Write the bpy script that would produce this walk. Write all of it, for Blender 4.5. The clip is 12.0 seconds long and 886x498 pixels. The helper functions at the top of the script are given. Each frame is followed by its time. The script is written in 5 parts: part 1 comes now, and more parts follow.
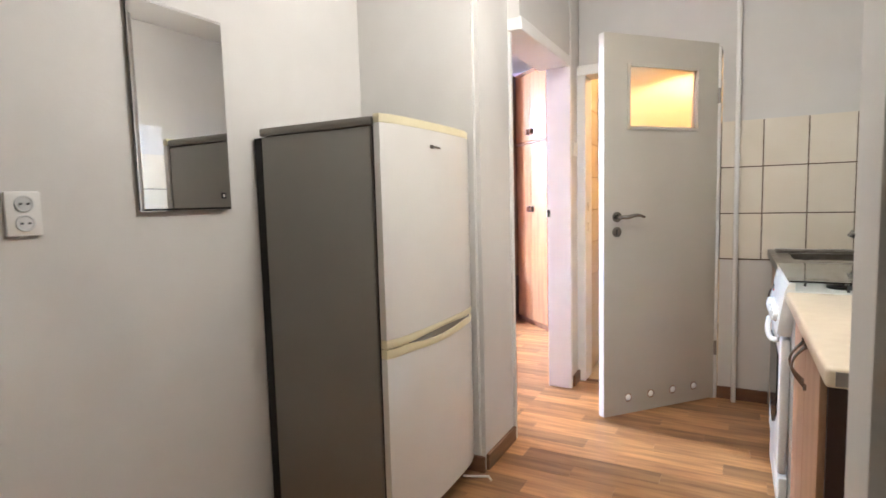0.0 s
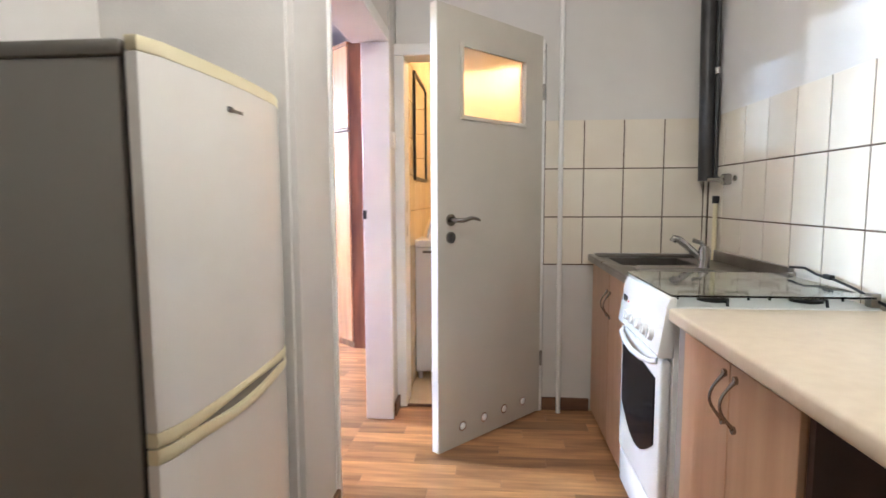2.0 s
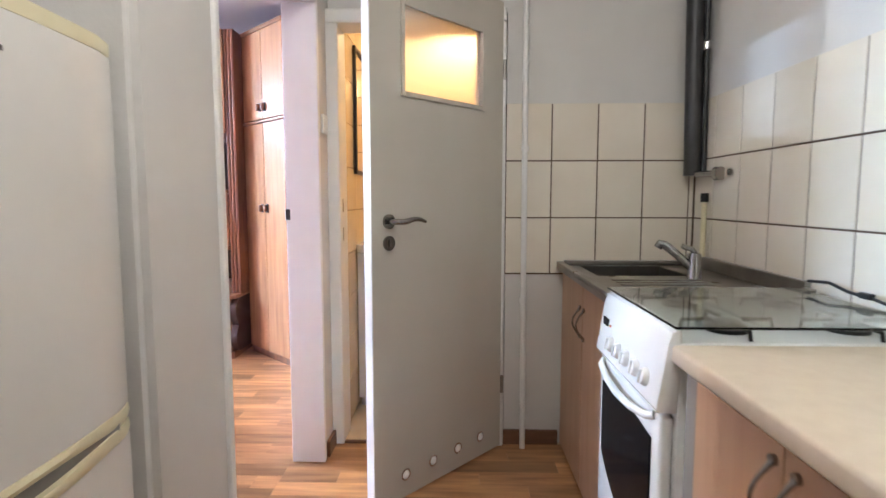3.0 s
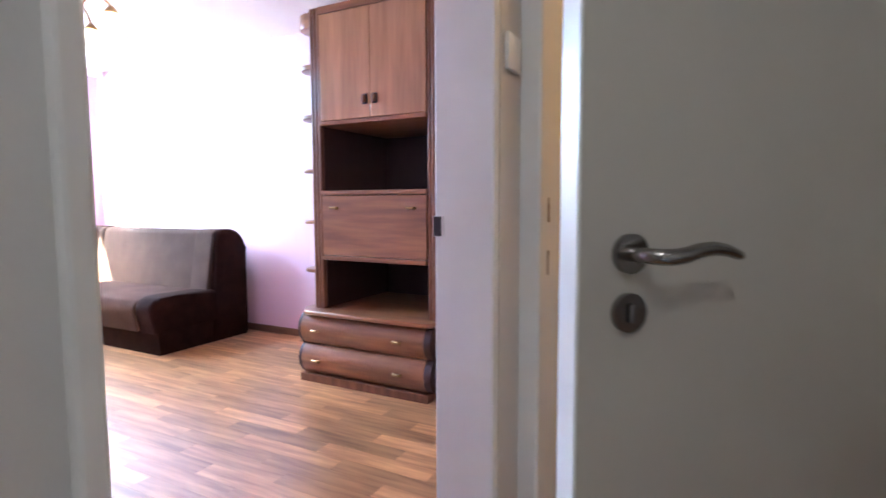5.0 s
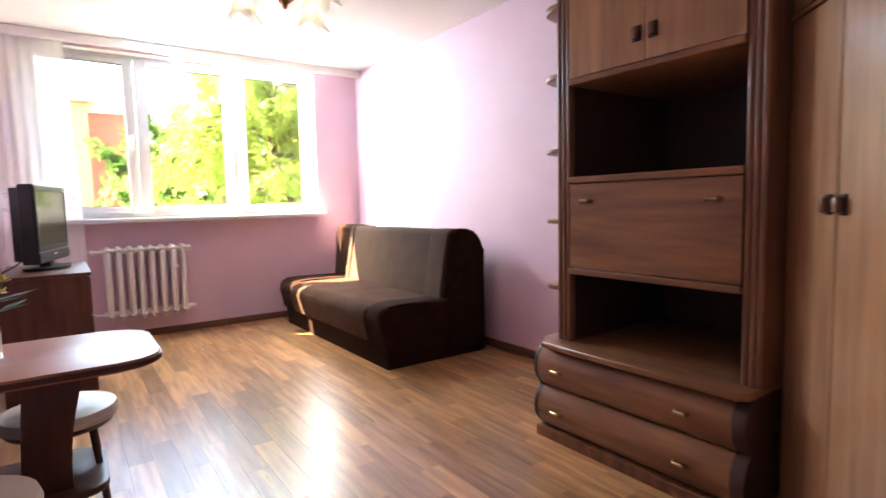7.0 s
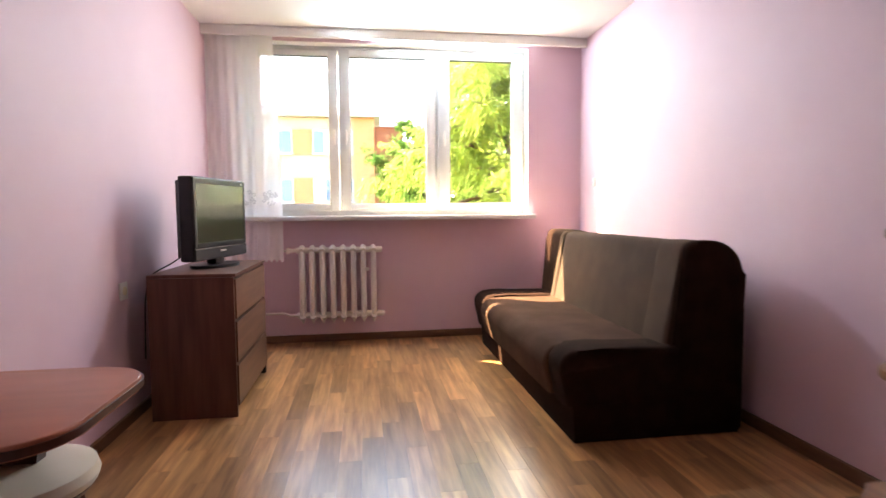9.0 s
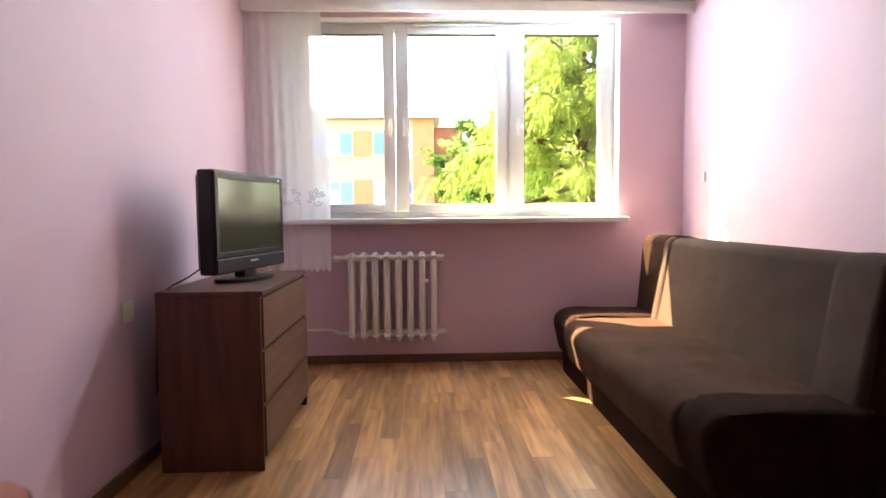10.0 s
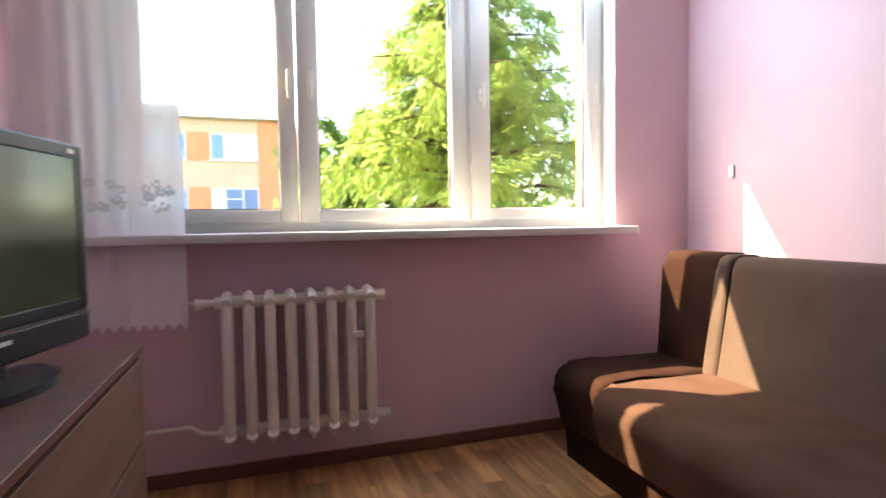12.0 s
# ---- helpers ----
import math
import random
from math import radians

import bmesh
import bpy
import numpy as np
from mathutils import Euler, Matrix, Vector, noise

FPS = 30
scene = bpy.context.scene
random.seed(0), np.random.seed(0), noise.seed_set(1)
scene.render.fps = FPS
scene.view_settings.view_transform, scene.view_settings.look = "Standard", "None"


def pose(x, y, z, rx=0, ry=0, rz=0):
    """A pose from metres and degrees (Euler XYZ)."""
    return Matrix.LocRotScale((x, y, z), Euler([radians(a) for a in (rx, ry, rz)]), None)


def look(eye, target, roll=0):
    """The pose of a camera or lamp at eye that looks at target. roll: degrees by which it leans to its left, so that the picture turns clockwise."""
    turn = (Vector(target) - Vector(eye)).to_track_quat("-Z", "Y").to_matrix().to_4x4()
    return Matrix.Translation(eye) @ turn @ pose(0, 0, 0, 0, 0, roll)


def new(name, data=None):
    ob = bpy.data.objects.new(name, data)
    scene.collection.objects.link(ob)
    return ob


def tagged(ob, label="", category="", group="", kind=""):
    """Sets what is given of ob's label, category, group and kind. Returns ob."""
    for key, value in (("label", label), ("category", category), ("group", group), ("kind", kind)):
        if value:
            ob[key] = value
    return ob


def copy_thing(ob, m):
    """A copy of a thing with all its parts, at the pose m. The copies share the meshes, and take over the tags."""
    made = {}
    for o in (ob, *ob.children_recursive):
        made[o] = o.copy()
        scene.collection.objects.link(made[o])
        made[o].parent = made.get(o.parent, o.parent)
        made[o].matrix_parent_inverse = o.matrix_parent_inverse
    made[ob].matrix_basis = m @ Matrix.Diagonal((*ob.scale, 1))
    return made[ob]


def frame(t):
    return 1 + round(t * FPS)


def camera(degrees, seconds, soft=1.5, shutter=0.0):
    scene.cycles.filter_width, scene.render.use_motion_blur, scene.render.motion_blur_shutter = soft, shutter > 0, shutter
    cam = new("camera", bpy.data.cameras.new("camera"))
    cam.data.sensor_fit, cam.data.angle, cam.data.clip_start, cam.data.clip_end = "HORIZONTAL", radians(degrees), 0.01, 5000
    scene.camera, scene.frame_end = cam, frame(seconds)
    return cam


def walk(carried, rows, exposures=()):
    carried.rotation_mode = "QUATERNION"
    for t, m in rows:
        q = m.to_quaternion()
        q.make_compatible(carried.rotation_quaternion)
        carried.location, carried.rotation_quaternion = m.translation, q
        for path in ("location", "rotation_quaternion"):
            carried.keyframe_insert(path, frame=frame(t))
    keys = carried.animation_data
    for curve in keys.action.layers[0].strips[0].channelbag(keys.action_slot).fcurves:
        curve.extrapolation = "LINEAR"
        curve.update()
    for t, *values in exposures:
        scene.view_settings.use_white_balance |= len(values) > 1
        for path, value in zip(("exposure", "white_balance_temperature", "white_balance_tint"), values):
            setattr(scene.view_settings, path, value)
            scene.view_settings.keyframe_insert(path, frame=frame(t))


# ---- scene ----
cam = camera(78.7, 12.0, shutter=0.4)
PATH = [
    (0, (-0.128, -0.098, 1.166), (-1.077, 1.654, 0.99), -1.5),
    (0.5, (-0.259, -0.04, 1.187), (-1.013, 1.804, 1.008), -1.2),
    (1, (-0.372, 0.055, 1.191), (-0.93, 1.967, 1.008), -0.8),
    (1.5, (-0.476, 0.194, 1.174), (-0.841, 2.151, 0.991), -0.5),
    (2, (-0.488, 0.388, 1.158), (-0.661, 2.371, 0.971), -0.2),
    (2.5, (-0.452, 0.613, 1.15), (-0.502, 2.603, 0.962), -0.1),
    (2.7, (-0.437, 0.705, 1.148), (-0.464, 2.696, 0.961), -0.0),
    (4.3, (-0.403, 1.66, 1.121), (-0.95, 3.576, 0.952), 0.0),
    (4.5, (-0.429, 1.776, 1.123), (-1.086, 3.658, 0.958), 0.0),
    (5, (-0.549, 2.037, 1.128), (-1.481, 3.798, 0.958), -0.2),
    (5.5, (-0.698, 2.256, 1.132), (-1.852, 3.881, 0.956), -0.3),
    (6, (-0.869, 2.409, 1.102), (-2.173, 3.917, 0.941), -0.6),
    (6.5, (-1.013, 2.603, 1.098), (-2.461, 3.972, 0.936), -0.8),
    (7, (-1.147, 2.82, 1.104), (-2.778, 3.965, 0.935), -1.3),
    (9, (-1.954, 3.599, 1.062), (-3.929, 3.885, 0.925), -0.5),
    (9.5, (-2.267, 3.645, 1.057), (-4.259, 3.772, 0.923), -0.4),
    (10, (-2.63, 3.598, 1.062), (-4.625, 3.669, 0.934), -0.5),
    (10.5, (-2.984, 3.542, 1.06), (-4.98, 3.6, 0.942), -0.5),
    (11, (-3.334, 3.447, 1.055), (-5.328, 3.556, 0.943), -0.6),
    (11.5, (-3.686, 3.349, 1.062), (-5.661, 3.643, 0.957), -0.6),
    (12, (-4.066, 3.255, 1.067), (-5.964, 3.878, 0.97), -0.9),
]
EXPOSURES = [(0, 8.35, 6300, 10), (2.5, 8.05, 6200, 10), (4.5, 7.35, 5900, 10), (5.0, 7.05, 5650, 10), (5.5, 6.5, 5300, 10), (6.0, 6.0, 5550, 10), (6.6, 5.85, 6900, 10), (7.2, 5.65, 7800, 10), (8.8, 5.15, 8200, 10), (10.0, 4.87, 8000, 10), (12.0, 4.48, 7500, 10)]
walk(cam, [(t, look(eye, target, roll)) for t, eye, target, roll in PATH], EXPOSURES)

# ---- world and light ----
SUN_TRAVEL = Vector((1.0, 1.27, -1.59)).normalized()
world = bpy.data.worlds.new("world")
scene.world = world
world.use_nodes = True
wn = world.node_tree.nodes
sky = wn.new("ShaderNodeTexSky")
sky.sky_type = "NISHITA"
sky.sun_disc = False
sky.sun_elevation = math.asin(-SUN_TRAVEL.z)
sky.sun_rotation = math.atan2(-SUN_TRAVEL.x, -SUN_TRAVEL.y)
wn["Background"].inputs["Strength"].default_value = 0.15
world.node_tree.links.new(sky.outputs["Color"], wn["Background"].inputs["Color"])

sun = new("sun", bpy.data.lights.new("sun", "SUN"))
sun.data.energy, sun.data.angle, sun.data.color = 2.0, radians(0.5), (1.0, 0.83, 0.61)
sun.matrix_basis = look((-20, -20, 25), Vector((-20, -20, 25)) + SUN_TRAVEL)


def lamp(name, place, watts, colour, radius):
    ob = new(name, bpy.data.lights.new(name, "POINT"))
    ob.data.energy, ob.data.color, ob.data.shadow_soft_size = watts, colour, radius
    ob.location = place
    return ob


lamp("kitchen_bulb", (-0.45, 1.34, 2.30), 0.128, (1.0, 0.965, 0.91), 0.09)
# added fill strip along the window head, standing in for more skylight
head = new("sky_fill_head", bpy.data.lights.new("sky_fill_head", "AREA"))
head.data.shape, head.data.size, head.data.size_y = "RECTANGLE", 1.5, 0.05
head.data.energy, head.data.color = 1.8, (0.50, 0.71, 1.0)
head.matrix_basis = look((-6.462, 4.10, 2.40), (-2.9, 4.7, 0.9))
# second added fill strip, at the sunlit side of the opening
jamb_fill = new("sky_fill_side", bpy.data.lights.new("sky_fill_side", "AREA"))
jamb_fill.data.shape, jamb_fill.data.size, jamb_fill.data.size_y = "RECTANGLE", 0.10, 1.25
jamb_fill.data.energy, jamb_fill.data.color = 0.5, (0.95, 0.95, 1.0)
jamb_fill.matrix_basis = look((-6.53, 4.955, 1.74), (-5.53, 4.255, 1.70))
lamp("bath_bulb", (-0.45, 4.20, 2.20), 0.115, (1.0, 0.64, 0.30), 0.07)


# ---- materials ----
def mat(name, colour, rough=0.6, metal=0.0, second=None, scale=8.0, stretch=(1, 1, 1), bump=0.0, bump_scale=None,
        vary=0.0, coat=0.0, spec=0.5, rough_var=0.0, wear=0.0, detail=6.0):
    """A surface: base colour mixed with a second by stretched noise, fine bump, random tone per object."""
    m = bpy.data.materials.new(name)
    m.use_nodes = True
    n, l = m.node_tree.nodes, m.node_tree.links
    b = n["Principled BSDF"]
    b.inputs["Base Color"].default_value = (*colour, 1)
    b.inputs["Roughness"].default_value = rough
    b.inputs["Metallic"].default_value = metal
    b.inputs["Coat Weight"].default_value = coat
    b.inputs["Specular IOR Level"].default_value = spec
    tc = n.new("ShaderNodeTexCoord")
    mp = n.new("ShaderNodeMapping")
    mp.inputs["Scale"].default_value = stretch
    l.new(tc.outputs["Object"], mp.inputs["Vector"])
    info = n.new("ShaderNodeObjectInfo")
    vec = mp.outputs["Vector"]
    if vary:
        mul = n.new("ShaderNodeVectorMath")
        mul.operation = "MULTIPLY_ADD"
        comb = n.new("ShaderNodeCombineXYZ")
        for k in ("X", "Y", "Z"):
            l.new(info.outputs["Random"], comb.inputs[k])
        mul.inputs[1].default_value = (37.0, 53.0, 71.0)
        l.new(comb.outputs[0], mul.inputs[0])
        l.new(vec, mul.inputs[2])
        vec = mul.outputs[0]
    second = second or tuple(c * 0.86 for c in colour)
    nz = n.new("ShaderNodeTexNoise")
    nz.inputs["Scale"].default_value, nz.inputs["Detail"].default_value = scale, detail
    l.new(vec, nz.inputs["Vector"])
    ramp = n.new("ShaderNodeMapRange")
    ramp.inputs["From Min"].default_value, ramp.inputs["From Max"].default_value = 0.32, 0.68
    l.new(nz.outputs["Fac"], ramp.inputs["Value"])
    mix = n.new("ShaderNodeMix")
    mix.data_type = "RGBA"
    mix.inputs["A"].default_value, mix.inputs["B"].default_value = (*colour, 1), (*second, 1)
    l.new(ramp.outputs[0], mix.inputs["Factor"])
    out = mix.outputs["Result"]
    if wear:
        big = n.new("ShaderNodeTexNoise")
        big.inputs["Scale"].default_value, big.inputs["Detail"].default_value = scale * 0.16, 4
        l.new(vec, big.inputs["Vector"])
        br = n.new("ShaderNodeMapRange")
        br.inputs["From Min"].default_value, br.inputs["From Max"].default_value = 0.35, 0.7
        br.inputs["To Min"].default_value, br.inputs["To Max"].default_value = 1.0, 1.0 - wear
        l.new(big.outputs["Fac"], br.inputs["Value"])
        hs = n.new("ShaderNodeHueSaturation")
        l.new(br.outputs[0], hs.inputs["Value"])
        l.new(out, hs.inputs["Color"])
        out = hs.outputs["Color"]
    if vary:
        hv = n.new("ShaderNodeHueSaturation")
        vr = n.new("ShaderNodeMapRange")
        vr.inputs["To Min"].default_value, vr.inputs["To Max"].default_value = 1.0 - vary, 1.0 + vary
        l.new(info.outputs["Random"], vr.inputs["Value"])
        l.new(vr.outputs[0], hv.inputs["Value"])
        l.new(out, hv.inputs["Color"])
        out = hv.outputs["Color"]
    l.new(out, b.inputs["Base Color"])
    if rough_var:
        rr = n.new("ShaderNodeMapRange")
        rr.inputs["To Min"].default_value, rr.inputs["To Max"].default_value = rough - rough_var, rough + rough_var
        l.new(nz.outputs["Fac"], rr.inputs["Value"])
        l.new(rr.outputs[0], b.inputs["Roughness"])
    if bump:
        bz = n.new("ShaderNodeTexNoise")
        bz.inputs["Scale"].default_value, bz.inputs["Detail"].default_value = bump_scale or scale * 4, 3
        l.new(vec, bz.inputs["Vector"])
        bp = n.new("ShaderNodeBump")
        bp.inputs["Strength"].default_value, bp.inputs["Distance"].default_value = bump, 0.002
        l.new(bz.outputs["Fac"], bp.inputs["Height"])
        l.new(bp.outputs[0], b.inputs["Normal"])
    return m


def clear(name, colour=(1, 1, 1), rough=0.0, ior=1.45):
    m = bpy.data.materials.new(name)
    m.use_nodes = True
    b = m.node_tree.nodes["Principled BSDF"]
    b.inputs["Base Color"].default_value = (*colour, 1)
    b.inputs["Transmission Weight"].default_value = 1.0
    b.inputs["Roughness"].default_value, b.inputs["IOR"].default_value = rough, ior
    return m


def sheer(name, colour, through_part, dark=0.75, back=0.78):
    """Thin cloth or leaf: part straight through, part scattered on both sides."""
    m = bpy.data.materials.new(name)
    m.use_nodes = True
    n, l = m.node_tree.nodes, m.node_tree.links
    n.remove(n["Principled BSDF"])
    d, t, p = n.new("ShaderNodeBsdfDiffuse"), n.new("ShaderNodeBsdfTranslucent"), n.new("ShaderNodeBsdfTransparent")
    a, b = n.new("ShaderNodeMixShader"), n.new("ShaderNodeMixShader")
    noise_t = n.new("ShaderNodeTexNoise")
    noise_t.inputs["Scale"].default_value = 9.0
    mixc = n.new("ShaderNodeMix")
    mixc.data_type = "RGBA"
    mixc.inputs["A"].default_value = (*colour, 1)
    mixc.inputs["B"].default_value = (*[c * dark for c in colour], 1)
    l.new(noise_t.outputs["Fac"], mixc.inputs["Factor"])
    for s in (d, t):
        l.new(mixc.outputs["Result"], s.inputs["Color"])
    l.new(d.outputs[0], a.inputs[1])
    l.new(t.outputs[0], a.inputs[2])
    a.inputs[0].default_value = back
    l.new(a.outputs[0], b.inputs[1])
    l.new(p.outputs[0], b.inputs[2])
    b.inputs[0].default_value = through_part
    l.new(b.outputs[0], n["Material Output"].inputs["Surface"])
    return m


def glow(name, colour, strength):
    m = bpy.data.materials.new(name)
    m.use_nodes = True
    b = m.node_tree.nodes["Principled BSDF"]
    b.inputs["Base Color"].default_value = (*colour, 1)
    b.inputs["Emission Color"].default_value = (*colour, 1)
    b.inputs["Emission Strength"].default_value = strength
    return m


M_GREY = mat("grey_wall_paint", (0.66, 0.64, 0.61), 0.75, second=(0.62, 0.60, 0.57), scale=3.0, bump=0.25, bump_scale=120, wear=0.05)
M_PINK = mat("lilac_pink_wall_paint", (0.71, 0.515, 0.60), 0.6, second=(0.68, 0.485, 0.57), scale=2.5, bump=0.25, bump_scale=120, wear=0.05)
M_WHITE = mat("white_ceiling_paint", (0.84, 0.83, 0.81), 0.8, scale=3.0, second=(0.81, 0.80, 0.78), bump=0.2, bump_scale=90)
M_TRIM = mat("white_gloss_trim", (0.78, 0.77, 0.75), 0.35, second=(0.74, 0.73, 0.70), scale=5, bump=0.08, bump_scale=30)
M_PVC = mat("white_window_plastic", (0.62, 0.63, 0.63), 0.32, second=(0.59, 0.60, 0.60), scale=6)
M_PLANK = mat("laminate_plank", (0.56, 0.30, 0.13), 0.30, spec=0.6, second=(0.265, 0.124, 0.052), scale=4.0, stretch=(0.7, 7, 1), bump=0.05, bump_scale=40, vary=0.36, rough_var=0.05, wear=0.12)
M_SUB = mat("dark_joint", (0.20, 0.105, 0.05), 0.8)
M_SKIRT = mat("brown_wood_skirting", (0.17, 0.085, 0.042), 0.45, second=(0.11, 0.05, 0.025), scale=6, stretch=(0.6, 0.6, 6), bump=0.1)
M_WALNUT = mat("walnut_foil", (0.26, 0.112, 0.052), 0.34, spec=0.32, second=(0.14, 0.062, 0.035), scale=5, stretch=(4, 4, 0.5), bump=0.08, wear=0.1)
M_WALNUT_H = mat("walnut_foil_cross", (0.33, 0.148, 0.066), 0.30, spec=0.32, second=(0.19, 0.086, 0.046), scale=5, stretch=(0.5, 4, 5), bump=0.08, wear=0.1)
M_WALNUT_L = mat("lighter_walnut_door", (0.50, 0.262, 0.13), 0.26, spec=0.32, second=(0.34, 0.178, 0.096), scale=4, stretch=(5, 5, 0.45), bump=0.08, wear=0.14)
# on the chest's carcass this dark brown also stands for gap shade
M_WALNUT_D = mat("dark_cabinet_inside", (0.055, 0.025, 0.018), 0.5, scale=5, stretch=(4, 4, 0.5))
M_DRESSER = mat("dark_brown_dresser_board", (0.14, 0.055, 0.036), 0.42, spec=0.32, second=(0.085, 0.032, 0.02), scale=5, stretch=(5, 5, 0.45), bump=0.1, wear=0.1)
M_DRESSER_F = mat("brown_dresser_front", (0.17, 0.085, 0.05), 0.4, spec=0.32, second=(0.105, 0.05, 0.03), scale=5, stretch=(0.45, 5, 5), bump=0.1, wear=0.1)
M_TABLE = mat("red_brown_table_laminate", (0.47, 0.15, 0.085), 0.34, second=(0.40, 0.125, 0.07), scale=6, stretch=(3, 0.5, 3), bump=0.02, wear=0.06)
M_TABLE_D = mat("dark_mahogany_leg", (0.10, 0.03, 0.02), 0.35, second=(0.06, 0.018, 0.012), scale=6, stretch=(4, 4, 0.5))
M_BEECH = mat("beech_cabinet_front", (0.56, 0.36, 0.23), 0.42, second=(0.48, 0.29, 0.175), scale=4, stretch=(5, 5, 0.4), bump=0.06, wear=0.06)
M_WORKTOP = mat("cream_worktop", (0.74, 0.64, 0.50), 0.35, second=(0.69, 0.585, 0.45), scale=30, bump=0.04, wear=0.04)
M_TILE = mat("cream_wall_tile", (0.77, 0.715, 0.62), 0.16, second=(0.72, 0.65, 0.54), scale=3, stretch=(1, 1, 2), vary=0.03, bump=0.03, bump_scale=8)
M_BTILE = mat("sand_bath_tile", (0.74, 0.62, 0.44), 0.18, second=(0.66, 0.53, 0.36), scale=4, vary=0.04, bump=0.03, bump_scale=8)
M_GROUT = mat("brown_grout", (0.13, 0.088, 0.06), 0.9, scale=20)
M_LEAF_DOOR = mat("cream_white_door_paint", (0.54, 0.50, 0.435), 0.45, second=(0.50, 0.465, 0.40), scale=3, bump=0.1, bump_scale=60, wear=0.05)
M_STEEL = mat("brushed_steel", (0.36, 0.335, 0.31), 0.30, 1.0, second=(0.27, 0.25, 0.23), scale=7, rough_var=0.08)
M_CHROME = mat("chrome", (0.75, 0.75, 0.75), 0.08, 1.0, second=(0.7, 0.7, 0.7))
# chrome with the dark room's reflection put into the tap's colour
M_TAP = mat("room_darkened_chrome", (0.40, 0.39, 0.38), 0.10, 1.0, second=(0.33, 0.32, 0.31), scale=12)
M_NICKEL = mat("satin_nickel", (0.33, 0.31, 0.29), 0.22, 1.0)
M_BRASS = mat("brass", (0.42, 0.27, 0.12), 0.3, 1.0)
M_ENAMEL = mat("white_enamel", (0.80, 0.80, 0.79), 0.18, second=(0.77, 0.77, 0.76), scale=4, coat=0.3)
M_VENT = mat("bright_white_vent_plastic", (0.90, 0.90, 0.89), 0.2, second=(0.86, 0.86, 0.85), coat=0.3)
M_FRIDGE = mat("white_fridge_door", (0.72, 0.70, 0.66), 0.25, second=(0.69, 0.67, 0.63), scale=3, coat=0.2, bump=0.04, bump_scale=150)
M_FRIDGE_S = mat("grey_fridge_side", (0.26, 0.247, 0.222), 0.45, second=(0.24, 0.228, 0.206), scale=3, bump=0.06, bump_scale=200)
M_CREAM = mat("yellowed_cream_plastic", (0.74, 0.68, 0.47), 0.4, second=(0.68, 0.61, 0.40), scale=5)
M_BLACK = mat("black_plastic", (0.012, 0.012, 0.013), 0.35, spec=0.3, second=(0.022, 0.022, 0.023))
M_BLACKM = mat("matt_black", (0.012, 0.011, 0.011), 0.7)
M_OVEN = mat("black_oven_glass", (0.004, 0.004, 0.005), 0.10, spec=0.05, second=(0.01, 0.01, 0.011))
# green in the base colour stands for greenery reflected in the screen
M_SCREEN = mat("reflection_tinted_tv_screen", (0.026, 0.036, 0.014), 0.16, spec=0.6, second=(0.022, 0.030, 0.013))
M_PIPE = mat("dark_grey_pipe_wrap", (0.04, 0.039, 0.040), 0.4, second=(0.022, 0.022, 0.022), scale=14, bump=0.2)
M_RAD = mat("white_radiator_enamel", (0.76, 0.72, 0.68), 0.3, second=(0.72, 0.68, 0.63), scale=8, bump=0.08, bump_scale=40)
M_SOFA_B = mat("dark_brown_plush", (0.027, 0.011, 0.007), 0.95, spec=0.08, second=(0.017, 0.007, 0.0045), scale=9, bump=0.5, bump_scale=500)
M_SOFA_G = mat("taupe_plush", (0.082, 0.056, 0.044), 0.95, spec=0.08, second=(0.066, 0.045, 0.035), scale=6, bump=0.5, bump_scale=500, wear=0.12)
M_SOFA_S = mat("brown_seat_plush", (0.078, 0.042, 0.030), 0.95, spec=0.08, second=(0.052, 0.027, 0.018), scale=5, bump=0.5, bump_scale=500, wear=0.15)
M_SEATC = mat("cream_seat_vinyl", (0.70, 0.64, 0.52), 0.4, second=(0.66, 0.60, 0.48), scale=8, bump=0.1)
# grey tint added to dim the bright outdoors; sunlight and skylight pass untinted
M_GLASS = clear("view_dimming_window_glass", (0.50, 0.51, 0.505))
M_FROST = clear("frosted_glass", (1.0, 0.93, 0.82), 0.45)
M_LID = clear("green_tinted_lid_glass", (0.88, 0.96, 0.93), 0.06)
M_JAR = clear("jar_glass", (0.95, 0.97, 0.96), 0.0)
M_CURTAIN = sheer("sheer_white_curtain", (0.95, 0.94, 0.95), 0.15, 0.97, 0.5)
M_LACE = sheer("white_lace_motif", (0.78, 0.77, 0.80), 0.12)
M_SHADE = sheer("white_glass_shade", (0.98, 0.95, 0.84), 0.08, 0.96, 0.6)
M_MIRROR = mat("mirror_silver", (0.90, 0.90, 0.90), 0.015, 1.0, second=(0.90, 0.90, 0.90))
M_BULB = glow("lit_bulb", (1.0, 0.84, 0.50), 0.22)
M_LARCH = sheer("larch_needles", (0.37, 0.50, 0.13), 0.0)
M_LEAVES = sheer("green_leaves", (0.11, 0.22, 0.045), 0.0)
M_BARK = mat("brown_bark", (0.12, 0.08, 0.055), 0.9, second=(0.07, 0.045, 0.03), scale=10, bump=0.6)
M_GRASS = mat("grass_ground", (0.07, 0.11, 0.03), 0.95, second=(0.05, 0.08, 0.02), scale=0.6, bump=0.5)
M_ORANGE = mat("orange_plaster", (0.60, 0.25, 0.11), 0.85, second=(0.53, 0.21, 0.09), scale=2, bump=0.3, bump_scale=60)
M_CREAMP = mat("cream_plaster", (0.56, 0.38, 0.25), 0.85, second=(0.52, 0.35, 0.23), scale=1, bump=0.3, bump_scale=30)
M_REDP = mat("brick_red_plaster", (0.34, 0.11, 0.06), 0.85, second=(0.30, 0.09, 0.05), scale=1.5)
